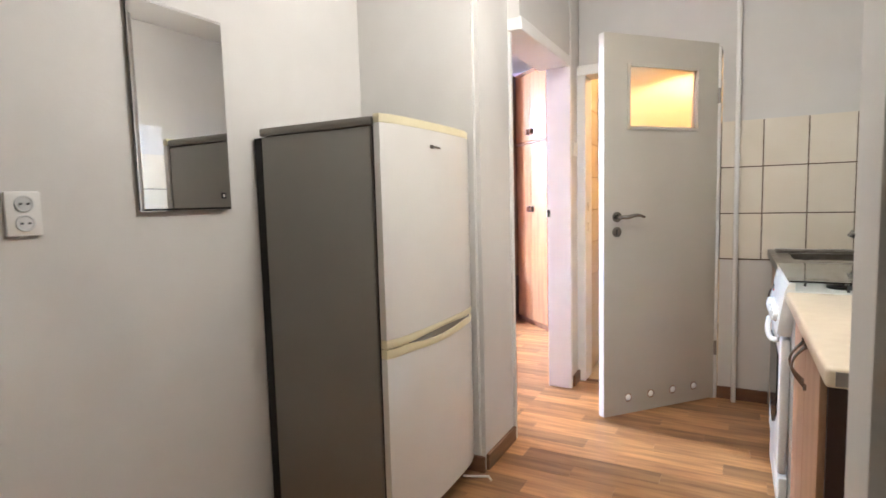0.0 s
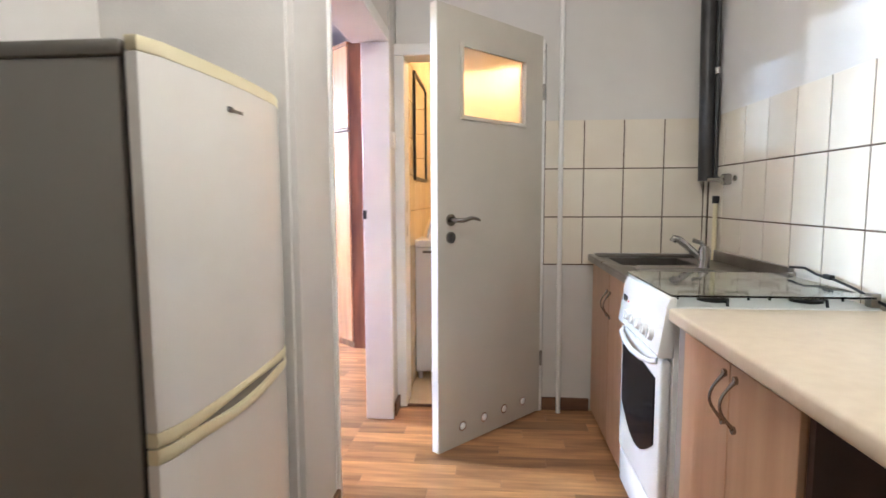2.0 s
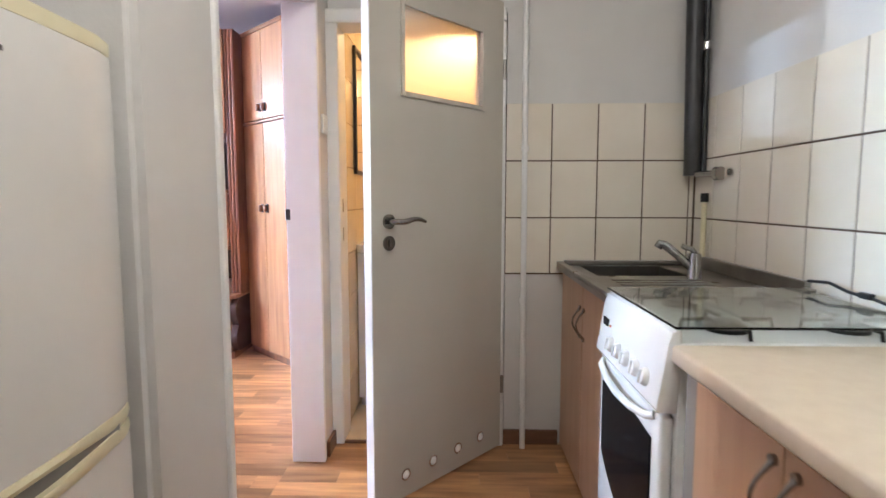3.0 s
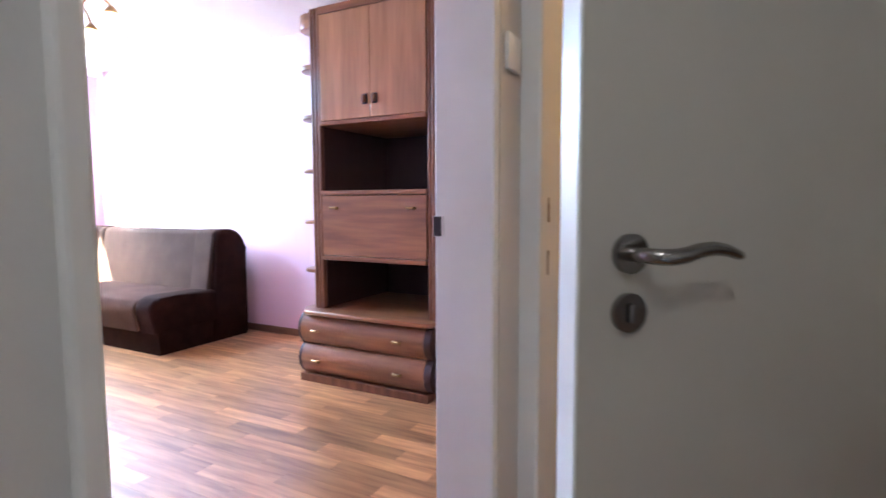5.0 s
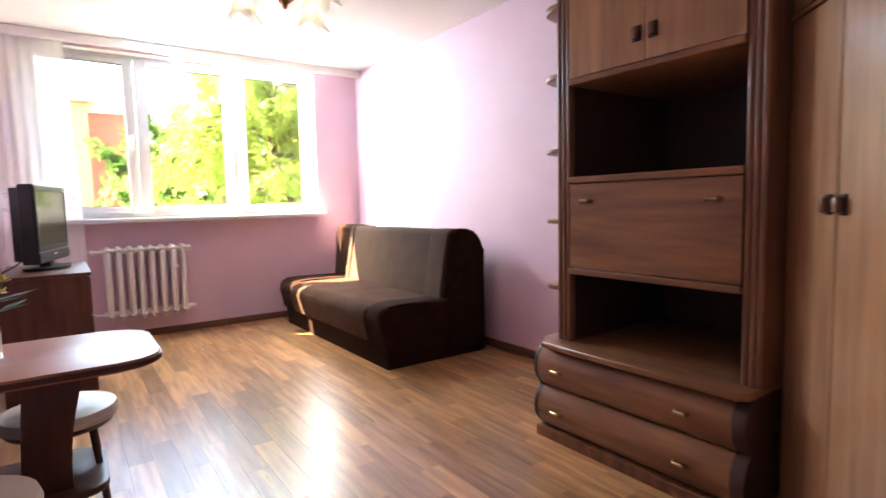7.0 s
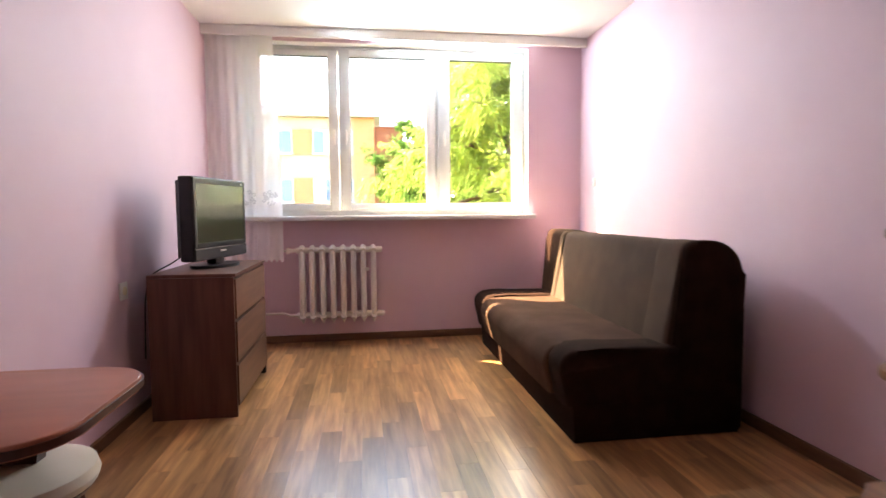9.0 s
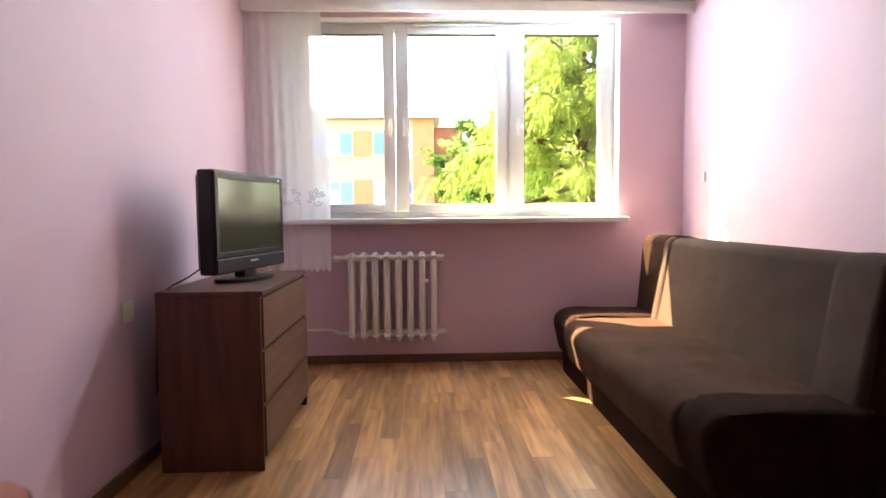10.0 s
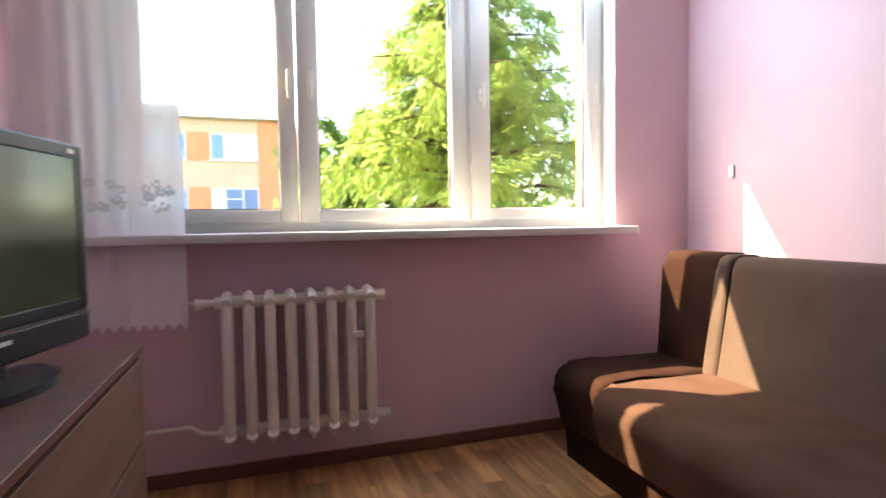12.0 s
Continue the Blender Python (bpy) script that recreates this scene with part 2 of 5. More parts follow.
M_ROOF = mat("pale_roof_fascia", (0.74, 0.72, 0.68), 0.7)
# blue reflection of the far panes is put into their base colour
M_BLUEWIN = mat("blue_reflection_tint_pane", (0.08, 0.17, 0.30), 0.1, second=(0.10, 0.22, 0.38), scale=1)
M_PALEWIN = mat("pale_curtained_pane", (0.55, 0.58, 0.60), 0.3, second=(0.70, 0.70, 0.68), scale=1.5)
M_LABEL = mat("pale_paper", (0.72, 0.68, 0.64), 0.6)
M_YELLOW = mat("pale_yellow_petal", (0.72, 0.62, 0.20), 0.6, second=(0.68, 0.52, 0.14), scale=20)
M_GREENL = mat("dark_green_leaf", (0.05, 0.12, 0.03), 0.5)
M_BLUEDISP = mat("dark_clock_display", (0.01, 0.012, 0.018), 0.1)
M_RED = mat("red_button", (0.5, 0.04, 0.03), 0.4)


# ---- builders ----
OFFSET = {}


def thing(name, label, category, place=(0, 0, 0), m=None, group="", kind=""):
    """An Empty at the base of a thing. With m, parts are built in the thing's own axes; else in the world's."""
    ob = new(name)
    ob.empty_display_size = 0.1
    if m is None:
        ob.location = place
        OFFSET[ob.name] = -Vector(place)
    else:
        ob.matrix_basis = m
        OFFSET[ob.name] = Vector((0, 0, 0))
    return tagged(ob, label, category, group, kind)


def finish(name, bm, material, smooth=False):
    bmesh.ops.recalc_face_normals(bm, faces=bm.faces[:])
    me = bpy.data.meshes.new(name)
    bm.to_mesh(me)
    bm.free()
    me.materials.append(material)
    if smooth:
        for f in me.polygons:
            f.use_smooth = True
        me.set_sharp_from_angle(angle=radians(38))
    return me


def part(name, bm, material, parent=None, label="", smooth=False):
    ob = new(name, finish(name, bm, material, smooth))
    if parent is not None:
        ob.parent = parent
        ob.location = OFFSET.get(parent.name, Vector((0, 0, 0)))
    return tagged(ob, label)


def single(name, bm, material, label, category, smooth=False, group="", kind=""):
    return tagged(part(name, bm, material, None, "", smooth), label, category, group, kind)


def box(bm, x0, x1, y0, y1, z0, z1, bevel=0.0, seg=2):
    r = bmesh.ops.create_cube(bm, size=1.0, matrix=Matrix.Translation(((x0 + x1) / 2, (y0 + y1) / 2, (z0 + z1) / 2))
                              @ Matrix.Diagonal((abs(x1 - x0), abs(y1 - y0), abs(z1 - z0), 1)))
    if bevel:
        edges = list({e for v in r["verts"] for e in v.link_edges})
        bmesh.ops.bevel(bm, geom=edges, offset=bevel, segments=seg, profile=0.5, affect="EDGES")
    return bm


def B(x0, x1, y0, y1, z0, z1, bevel=0.0, seg=2):
    return box(bmesh.new(), x0, x1, y0, y1, z0, z1, bevel, seg)


def tube(bm, points, radius, seg=10, caps=True, radii=None):
    """A round tube along points."""
    pts = [Vector(p) for p in points]
    rings, up = [], None
    for i, p in enumerate(pts):
        d = (pts[min(i + 1, len(pts) - 1)] - pts[max(i - 1, 0)]).normalized()
        if up is None:
            up = d.orthogonal().normalized()
        else:
            up = (up - d * up.dot(d)).normalized()
        side = d.cross(up)
        r = radii[i] if radii else radius
        rings.append([bm.verts.new(p + (up * math.cos(2 * math.pi * k / seg) + side * math.sin(2 * math.pi * k / seg)) * r) for k in range(seg)])
    for a, b in zip(rings, rings[1:]):
        for k in range(seg):
            bm.faces.new((a[k], a[(k + 1) % seg], b[(k + 1) % seg], b[k]))
    if caps:
        bm.faces.new(rings[0][::-1])
        bm.faces.new(rings[-1])
    return bm


def T(points, radius, seg=10, radii=None):
    return tube(bmesh.new(), points, radius, seg, True, radii)


def lathe(profile, seg=20, centre=(0, 0, 0), bm=None):
    """Turns (radius, height) pairs round a vertical axis."""
    bm = bm or bmesh.new()
    c = Vector(centre)
    rings = [[bm.verts.new(c + Vector((r * math.cos(2 * math.pi * k / seg), r * math.sin(2 * math.pi * k / seg), z))) for k in range(seg)] for r, z in profile]
    for a, b in zip(rings, rings[1:]):
        for k in range(seg):
            bm.faces.new((a[k], a[(k + 1) % seg], b[(k + 1) % seg], b[k]))
    bm.faces.new(rings[0][::-1])
    bm.faces.new(rings[-1])
    return bm


def prism(outline, axis, a, b, bevel=0.0, seg=2):
    """A solid with a flat outline (pairs) drawn out along an axis from a to b."""
    bm = bmesh.new()

    def at(u, v, w):
        return {"x": (w, u, v), "y": (u, w, v), "z": (u, v, w)}[axis]

    lo = [bm.verts.new(at(u, v, a)) for u, v in outline]
    hi = [bm.verts.new(at(u, v, b)) for u, v in outline]
    n = len(outline)
    f0, f1 = bm.faces.new(lo[::-1]), bm.faces.new(hi)
    for i in range(n):
        bm.faces.new((lo[i], lo[(i + 1) % n], hi[(i + 1) % n], hi[i]))
    if bevel:
        bmesh.ops.bevel(bm, geom=list(f0.edges) + list(f1.edges), offset=bevel, segments=seg, profile=0.5, affect="EDGES")
    return bm


def arc(cx, cy, r, a0, a1, n=8):
    return [(cx + r * math.cos(radians(a0 + (a1 - a0) * i / n)), cy + r * math.sin(radians(a0 + (a1 - a0) * i / n))) for i in range(n + 1)]


def rounded(x0, x1, y0, y1, r, n=6):
    return arc(x1 - r, y1 - r, r, 0, 90, n) + arc(x0 + r, y1 - r, r, 90, 180, n) + arc(x0 + r, y0 + r, r, 180, 270, n) + arc(x1 - r, y0 + r, r, 270, 360, n)


def structure(name, bm, material, label, smooth=False):
    return single(name, bm, material, label, "structure", smooth, kind="structure")


# ---- structure: heights and planes ----
CEIL = 2.50
XW, XE, XK, XL = -6.48, 0.641, -1.64, -1.10    # window wall, kitchen east, mirror wall, living east
YS, YN, YK = 2.395, 5.47, 3.308                 # living south, living north, kitchen north
DY0, DY1 = 2.32, 3.098                           # doorway
WY0, WY1, WZ0, WZ1 = 2.58, 5.0, 1.035, 2.43   # window opening

floor = structure("floor", B(-6.7, 0.76, -1.3, 5.6, -0.12, -0.012), M_SUB, "warm brown laminate plank floor with dark joints")
structure("floor_bath", B(-0.99, 0.6, 3.303, 5.3, -0.012, 0.006), M_BTILE, "sand-coloured tiled bathroom floor")
structure("ceiling", B(-6.9, 0.76, -1.3, 5.7, CEIL, CEIL + 0.15), M_WHITE, "plain white painted ceiling")

bm = B(XE, 0.80, -1.3, 3.45, -0.05, CEIL)
structure("wall_kitchen_east", bm, M_GREY, "pale grey painted kitchen wall above the tiles")
bm = B(-0.20, XE, YK, 3.43, -0.05, CEIL)
box(bm, -0.99, -0.20, YK, 3.43, 1.95, CEIL)
structure("wall_kitchen_north", bm, M_GREY, "pale grey kitchen wall round the bathroom door")
structure("wall_kitchen_west", B(XK - 0.12, XK, -1.3, 1.942, -0.05, CEIL), M_GREY, "pale grey painted wall with the mirror")
bm = B(XK - 0.12, -1.058, 1.942, DY0 - 0.03, -0.05, CEIL)
bmesh.ops.bevel(bm, geom=[e for e in bm.edges if all(abs(v.co.x + 1.058) < 0.01 and abs(v.co.y - 1.942) < 0.01 for v in e.verts)], offset=0.02, segments=4, affect="EDGES")
structure("wall_return", bm, M_GREY, "pale grey rounded wall corner beside the refrigerator", True)
bm = B(XL, -0.995, DY1 + 0.03, 5.6, -0.05, CEIL)
bmesh.ops.bevel(bm, geom=[e for e in bm.edges if all(abs(v.co.x + 0.995) < 0.01 and abs(v.co.y - DY1 - 0.03) < 0.01 for v in e.verts)], offset=0.02, segments=4, affect="EDGES")
structure("wall_partition", bm, M_GREY, "pale grey partition beside the doorway", True)
structure("wall_over_doorway", B(XL, -1.0, DY0 - 0.03, DY1 + 0.03, 1.985, CEIL), M_GREY, "pale grey wall over the doorway")
structure("wall_kitchen_south", B(XK - 0.12, 0.8, -1.42, -1.3, -0.05, CEIL), M_GREY, "plain grey wall behind the entrance")
bm = B(-0.005, XE, 0.56, 0.68, -0.05, CEIL)
structure("wall_entrance", bm, M_GREY, "pale wall end beside the entrance")
structure("wall_living_south", B(-6.9, -1.194, 2.10, YS, -0.05, CEIL), M_PINK, "pink-lilac painted living room wall")
structure("wall_living_north", B(-6.9, XL, YN, 5.62, -0.05, CEIL), M_PINK, "pink-lilac painted living room wall behind the sofa")
structure("wall_living_east", B(-1.115, XL, DY1 + 0.03, YN, -0.05, CEIL), M_PINK, "pink-lilac painted wall beside the doorway")
bm = B(XW - 0.36, XW, 2.1, WY0, -0.05, CEIL)
box(bm, XW - 0.36, XW, WY1, 5.62, -0.05, CEIL)
box(bm, XW - 0.36, XW, WY0, WY1, -0.05, WZ0)
box(bm, XW - 0.36, XW, WY0, WY1, WZ1, CEIL)
structure("wall_window", bm, M_PINK, "pink-lilac painted wall under and beside the window")
# south edge reaches past the opening to trim the sun patch indoors
bm = B(XW - 0.375, XW - 0.361, -3.0, WY0 + 0.14, -7, 5.5)
box(bm, XW - 0.375, XW - 0.361, WY1, 12.0, -7, 5.5)
box(bm, XW - 0.375, XW - 0.361, WY0 + 0.14, WY1, -7, WZ0 - 0.03)
box(bm, XW - 0.375, XW - 0.361, WY0 + 0.14, WY1, WZ1 - 0.002, 5.5)
# unseen pier added outside the south jamb, blocking sun from the floor
box(bm, XW - 0.50, XW - 0.376, -3.0, WY0 + 0.14, -7, 5.5)
structure("facade_outer", bm, M_ORANGE, "orange plaster outer face of the house with an added sun-blocking pier")
# orange outer reveal of the window niche
bm = B(XW - 0.355, XW - 0.17, WY1 - 0.004, WY1 + 0.004, WZ0, WZ1)
# south reveal thickened likewise, out of view, to hold back the sun
box(bm, XW - 0.355, XW - 0.17, WY0 + 0.002, WY0 + 0.14, WZ0, WZ1)
box(bm, XW - 0.355, XW - 0.17, WY0, WY1, WZ1 - 0.004, WZ1 + 0.004)
structure("trim_outer_reveal", bm, M_ORANGE, "orange plaster reveal outside the window")
bm = B(XW - 0.16, XW - 0.002, WY1 - 0.003, WY1 + 0.003, WZ0, WZ1)
box(bm, XW - 0.16, XW - 0.002, WY0, WY1, WZ1 - 0.003, WZ1 + 0.003)
structure("trim_inner_reveal", bm, M_WHITE, "white painted inner reveal of the window")
# bathroom shell
bm = B(-0.994, -0.970, 3.43, 5.3, -0.05, CEIL)
structure("wall_bath_west", bm, M_GROUT, "tiled bathroom side wall")
structure("wall_bath_north", B(-0.985, 0.62, 5.22, 5.34, -0.05, CEIL), M_GROUT, "tiled bathroom end wall")
structure("wall_bath_east", B(0.5, 0.62, 3.43, 5.22, -0.05, CEIL), M_BTILE, "sand-tiled bathroom wall")


def skirting(name, bm):
    structure(name, bm, M_SKIRT, "brown wooden skirting board")


skirting("baseboard_kitchen_north", B(-0.203, 0.05, YK - 0.016, YK, 0, 0.07, 0.004))
skirting("baseboard_return", B(-1.058, -1.042, 1.962, DY0 - 0.03, 0, 0.07, 0.004))
skirting("baseboard_return_side", B(XK, -1.05, 1.926, 1.942, 0, 0.07, 0.004))
skirting("baseboard_stub", B(-0.995, -0.979, DY1 + 0.05, 3.285, 0, 0.07, 0.004))
skirting("baseboard_kitchen_west", B(XK, XK + 0.016, -1.3, 1.91, 0, 0.07, 0.004))
skirting("baseboard_window", B(XW, XW + 0.018, YS, YN, 0, 0.06, 0.004))
skirting("baseboard_north", B(XW + 0.018, -2.9, YN - 0.018, YN, 0, 0.06, 0.004))
skirting("baseboard_south", B(XW + 0.018, -1.17, YS, YS + 0.018, 0, 0.06, 0.004))

# ---- doorway lining and bathroom door frame ----
d1 = thing("door_frame_living", "white painted steel lining of the open doorway", "door frame", (-1.06, 2.7, 0), kind="structure")
part("jamb", B(-1.186, -1.046, DY0 - 0.03, DY0, 0, 1.93, 0.006), M_TRIM, d1)
j = part("jamb", B(-1.132, -0.988, DY1, DY1 + 0.03, 0, 1.93, 0.006), M_TRIM, d1)
part("reveal", B(-1.1935, -1.1865, DY0 - 0.002, YS + 0.001, 0, 1.985, 0.002), M_TRIM, d1, "white edge strip")
part("latch_plate", B(-1.134, -1.108, DY1 - 0.003, DY1, 1.053, 1.099, 0.001), M_TRIM, j, "white latch plate")
part("latch_hole", B(-1.132, -1.113, DY1 - 0.005, DY1 - 0.003, 1.054, 1.098), M_BLACKM, j, "dark latch slot")
part("head", B(-1.186, -0.99, DY0 - 0.03, DY1 + 0.03, 1.93, 1.99, 0.006), M_TRIM, d1)
d2 = thing("door_frame_bath", "white painted steel frame of the bathroom door", "door frame", (-0.58, 3.3, 0), kind="structure")
j = part("jamb", B(-1.0, -0.943, 3.275, 3.44, 0, 1.905, 0.008), M_TRIM, d2)
for z in (1.11, 0.98):
    part("strike_slot", B(-0.9435, -0.941, 3.33, 3.342, z - 0.03, z + 0.03), M_STEEL, j)
part("jamb", B(-0.238, -0.206, 3.275, 3.44, 0, 1.905, 0.006), M_TRIM, d2)
part("head", B(-1.0, -0.206, 3.275, 3.44, 1.905, 1.966, 0.008), M_TRIM, d2)
part("threshold", B(-0.943, -0.238, 3.285, 3.302, 0.0, 0.014, 0.004), M_SKIRT, d2, "worn wooden threshold")

# bathroom door leaf, in its own axes: x along the leaf from the hinge, y through it, kitchen face at y = 0
LEAF = pose(-0.221, 3.265, 0, 0, 0, 180 + 48.6)
leaf = thing("bathroom_door", "cream-white door ajar with a frosted pane and four vent holes", "door", m=LEAF, kind="structure")
W, H0, H1, TH = 0.742, 0.012, 1.978, 0.04
PX0, PX1, PZ0, PZ1 = 0.142, 0.592, 1.518, 1.826
bm = B(0, PX0, 0, -TH, H0, H1)
box(bm, PX1, W, 0, -TH, H0, H1)
box(bm, PX0, PX1, 0, -TH, PZ1, H1)
box(bm, PX0, PX1, 0, -TH, H0, PZ0)
part("panel", bm, M_LEAF_DOOR, leaf)
pane = part("pane", B(PX0, PX1, -0.024, -0.018, PZ0, PZ1), M_FROST, leaf, "frosted glass pane")
pane.visible_shadow = False
bm = bmesh.new()
for a in ((PX0 - 0.012, PX0 + 0.006, PZ0 - 0.012, PZ1 + 0.012), (PX1 - 0.006, PX1 + 0.012, PZ0 - 0.012, PZ1 + 0.012)):
    box(bm, a[0], a[1], 0.0, 0.007, a[2], a[3], 0.002)
box(bm, PX0 + 0.007, PX1 - 0.007, 0.0, 0.007, PZ1 - 0.006, PZ1 + 0.012, 0.002)
box(bm, PX0 + 0.007, PX1 - 0.007, 0.0, 0.007, PZ0 - 0.012, PZ0 + 0.006, 0.002)
part("glazing_bead", bm, M_LEAF_DOOR, leaf)
part("edge_band", B(W, W + 0.004, -0.001, -TH + 0.001, H0 + 0.002, H1 - 0.002), M_TRIM, leaf, "bright white edge")
KX = 0.668


def disc(bm, x, y0, y1, z, r, seg=20):
    tube(bm, [(x, y0, z), (x, y1, z)], r, seg)
    return bm


h = part("door_handle", T([(KX, 0.0, 1.062), (KX, 0.04, 1.062), (KX - 0.006, 0.05, 1.0615), (KX - 0.022, 0.055, 1.061), (KX - 0.042, 0.055, 1.063), (KX - 0.062, 0.055, 1.068), (KX - 0.085, 0.055, 1.070), (KX - 0.108, 0.055, 1.067), (KX - 0.132, 0.055, 1.059)], 0.009, 12, [0.010, 0.010, 0.0105, 0.0105, 0.0105, 0.0095, 0.009, 0.008, 0.006]), M_NICKEL, leaf, "satin nickel lever handle", True)
part("rose", disc(bmesh.new(), KX, 0.0, 0.009, 1.062, 0.026), M_NICKEL, leaf, "", True)
k = part("key_rose", disc(bmesh.new(), KX, 0.0, 0.008, 0.985, 0.026), M_NICKEL, leaf, "round nickel keyhole cover", True)
part("thumb_turn", B(KX - 0.004, KX + 0.004, 0.008, 0.014, 0.972, 0.998, 0.002), M_NICKEL, k)
for i in range(4):
    x = 0.592 - i * 0.149
    v = part("vent_ring", lathe([(0.021, 0), (0.023, 0.003), (0.018, 0.004), (0.0165, 0.001)], 20), M_CHROME, leaf, "bright chrome vent ring", True)
    v.matrix_basis = pose(x, 0.0, 0.10, -90, 0, 0)
    part("vent_hole", lathe([(0.0175, 0.0), (0.0165, 0.0045), (0.012, 0.009), (0.005, 0.011)], 16), M_VENT, v, "", True)
for z in (0.30, 1.70):
    part("hinge", T([(-0.006, 0.004, z - 0.04), (-0.006, 0.004, z + 0.04)], 0.008, 10), M_STEEL, leaf, "steel hinge barrel", True)

# ---- kitchen things ----
def arch_handle(parent, x, y, z0, z1, out):
    """A bowed bar handle on a front that faces -x."""
    pts = [(x + out * math.sin(math.pi * i / 10), y, z0 + (z1 - z0) * i / 10) for i in range(11)]
    h = part("handle", T(pts, 0.0045, 10, [0.0060, 0.0046] + [0.0036] * 7 + [0.0046, 0.0060]), M_NICKEL, parent, "bowed nickel bar handle", True)
    for z in (z0, z1):
        part("foot", T([(x + 0.001, y, z), (x - 0.006, y, z)], 0.009, 10), M_NICKEL, h, "", True)


f = thing("refrigerator", "white fridge-freezer with grey sides and yellowed cream trims", "refrigerator", (-1.33, 1.54, 0))
FY0, FY1, FZ = 1.293, 1.926, 1.436
part("body", B(-1.600, -1.130, FY0 + 0.004, FY1 - 0.004, 0.03, FZ - 0.03, 0.006), M_FRIDGE_S, f, "grey painted steel side", True)
part("top_cover", B(-1.605, -1.125, FY0, FY1, FZ - 0.028, FZ, 0.006), M_FRIDGE_S, f, "", True)
part("rear_coil", B(-1.638, -1.602, FY0 + 0.006, FY1 - 0.02, 0.06, 1.405, 0.004), M_BLACKM, f, "black condenser at the back")


def fridge_door(z0, z1):
    # bowed front in plan
    out = [(-1.118, FY0 + 0.004)]
    for i in range(13):
        u = i / 12
        out.append((-1.092 + 0.022 * math.sin(math.pi * u) ** 0.6 if 0 < i < 12 else -1.096, FY0 + 0.004 + (FY1 - FY0 - 0.008) * u))
    out.append((-1.118, FY1 - 0.004))
    return prism(out, "z", z0, z1, 0.003)


up = part("door", fridge_door(0.727, FZ - 0.022), M_FRIDGE, f, "glossy white fridge door", True)
lo = part("door", fridge_door(0.07, 0.665), M_FRIDGE, f, "glossy white freezer door", True)
part("top_trim", fridge_door(FZ - 0.021, FZ + 0.006), M_CREAM, up, "yellowed cream top trim", True)
part("seal", B(-1.129, -1.119, FY0 + 0.012, FY1 - 0.012, 0.07, FZ - 0.03), M_BLACKM, f, "dark door seal")


def handle_strip(upper):
    # curved grip strip across the door's edge
    ys = [FY0 + 0.004 + (FY1 - FY0 - 0.008) * i / 20 for i in range(21)]
    zc, top, bot = 0.696, [], []
    for i in range(21):
        u = i / 20
        dip = 0.018 * max(0.0, math.sin(math.pi * min(max((u - 0.18) / 0.7, 0), 1)))
        if upper:
            top.append(0.726)
            bot.append(zc + 0.003 + dip * 0.5)
        else:
            top.append(zc - 0.001 - dip)
            bot.append(0.666 - dip * 0.5)
    bm = bmesh.new()
    rings = []
    for i, y in enumerate(ys):
        u = i / 20
        xf = -1.090 + 0.026 * math.sin(math.pi * u) ** 0.6 if 0 < i < 20 else -1.094
        rings.append([bm.verts.new(p) for p in ((-1.118, y, bot[i]), (xf - 0.004, y, bot[i]), (xf, y, (bot[i] + top[i]) / 2), (xf - 0.003, y, top[i]), (-1.118, y, top[i]))])
    for a, b in zip(rings, rings[1:]):
        for k in range(5):
            bm.faces.new((a[k], a[(k + 1) % 5], b[(k + 1) % 5], b[k]))
    bm.faces.new(rings[0])
    bm.faces.new(rings[-1][::-1])
    return bm


part("grip", handle_strip(True), M_CREAM, up, "yellowed cream curved grip", True)
part("grip", handle_strip(False), M_CREAM, lo, "yellowed cream curved grip", True)
part("grip_recess", B(-1.118, -1.08, FY0 + 0.12, FY1 - 0.06, 0.672, 0.716), M_FRIDGE_S, f, "grey finger recess")
bm = B(-1.0715, -1.0685, 1.565, 1.590, 1.351, 1.364, 0.003)
for i in range(4):
    box(bm, -1.0713, -1.0688, 1.593 + i * 0.012, 1.602 + i * 0.012, 1.353, 1.361)
part("badge", bm, M_NICKEL, up, "small grey maker's badge")
for y in (FY0 + 0.05, FY1 - 0.05):
    for x in (-1.58, -1.16):
        part("foot", T([(x, y, 0.0), (x, y, 0.032)], 0.016, 10), M_BLACK, f)

mi = thing("wall_mirror", "narrow wall mirror with dark edges beside the refrigerator", "mirror", (XK, 1.01, 1.12))
MY0, MY1, MZ0, MZ1 = 0.856, 1.172, 1.158, 1.765
part("backing", B(XK + 0.001, XK + 0.016, MY0 + 0.004, MY1 - 0.004, MZ0 + 0.004, MZ1 - 0.004), M_BLACK, mi, "dark backing board")
bm = B(XK + 0.017, XK + 0.023, MY0, MY1, MZ0, MZ1)
bmesh.ops.bevel(bm, geom=[e for e in bm.edges if all(v.co.x > XK + 0.02 for v in e.verts)], offset=0.008, segments=1, affect="EDGES")
part("glass", bm, M_MIRROR, mi, "bevelled silver mirror glass")
part("sticker", B(XK + 0.0235, XK + 0.0242, 1.130, 1.148, 1.194, 1.213), M_BLACKM, mi, "tiny dark square sticker")
part("sticker_mark", B(XK + 0.0243, XK + 0.0247, 1.135, 1.143, 1.199, 1.208), M_LABEL, mi)

so = thing("double_socket", "white double wall socket with round wells", "socket", (XK, 0.59, 1.08))
part("plate", B(XK, XK + 0.012, 0.530, 0.607, 1.108, 1.216, 0.004), M_TRIM, so, "", True)
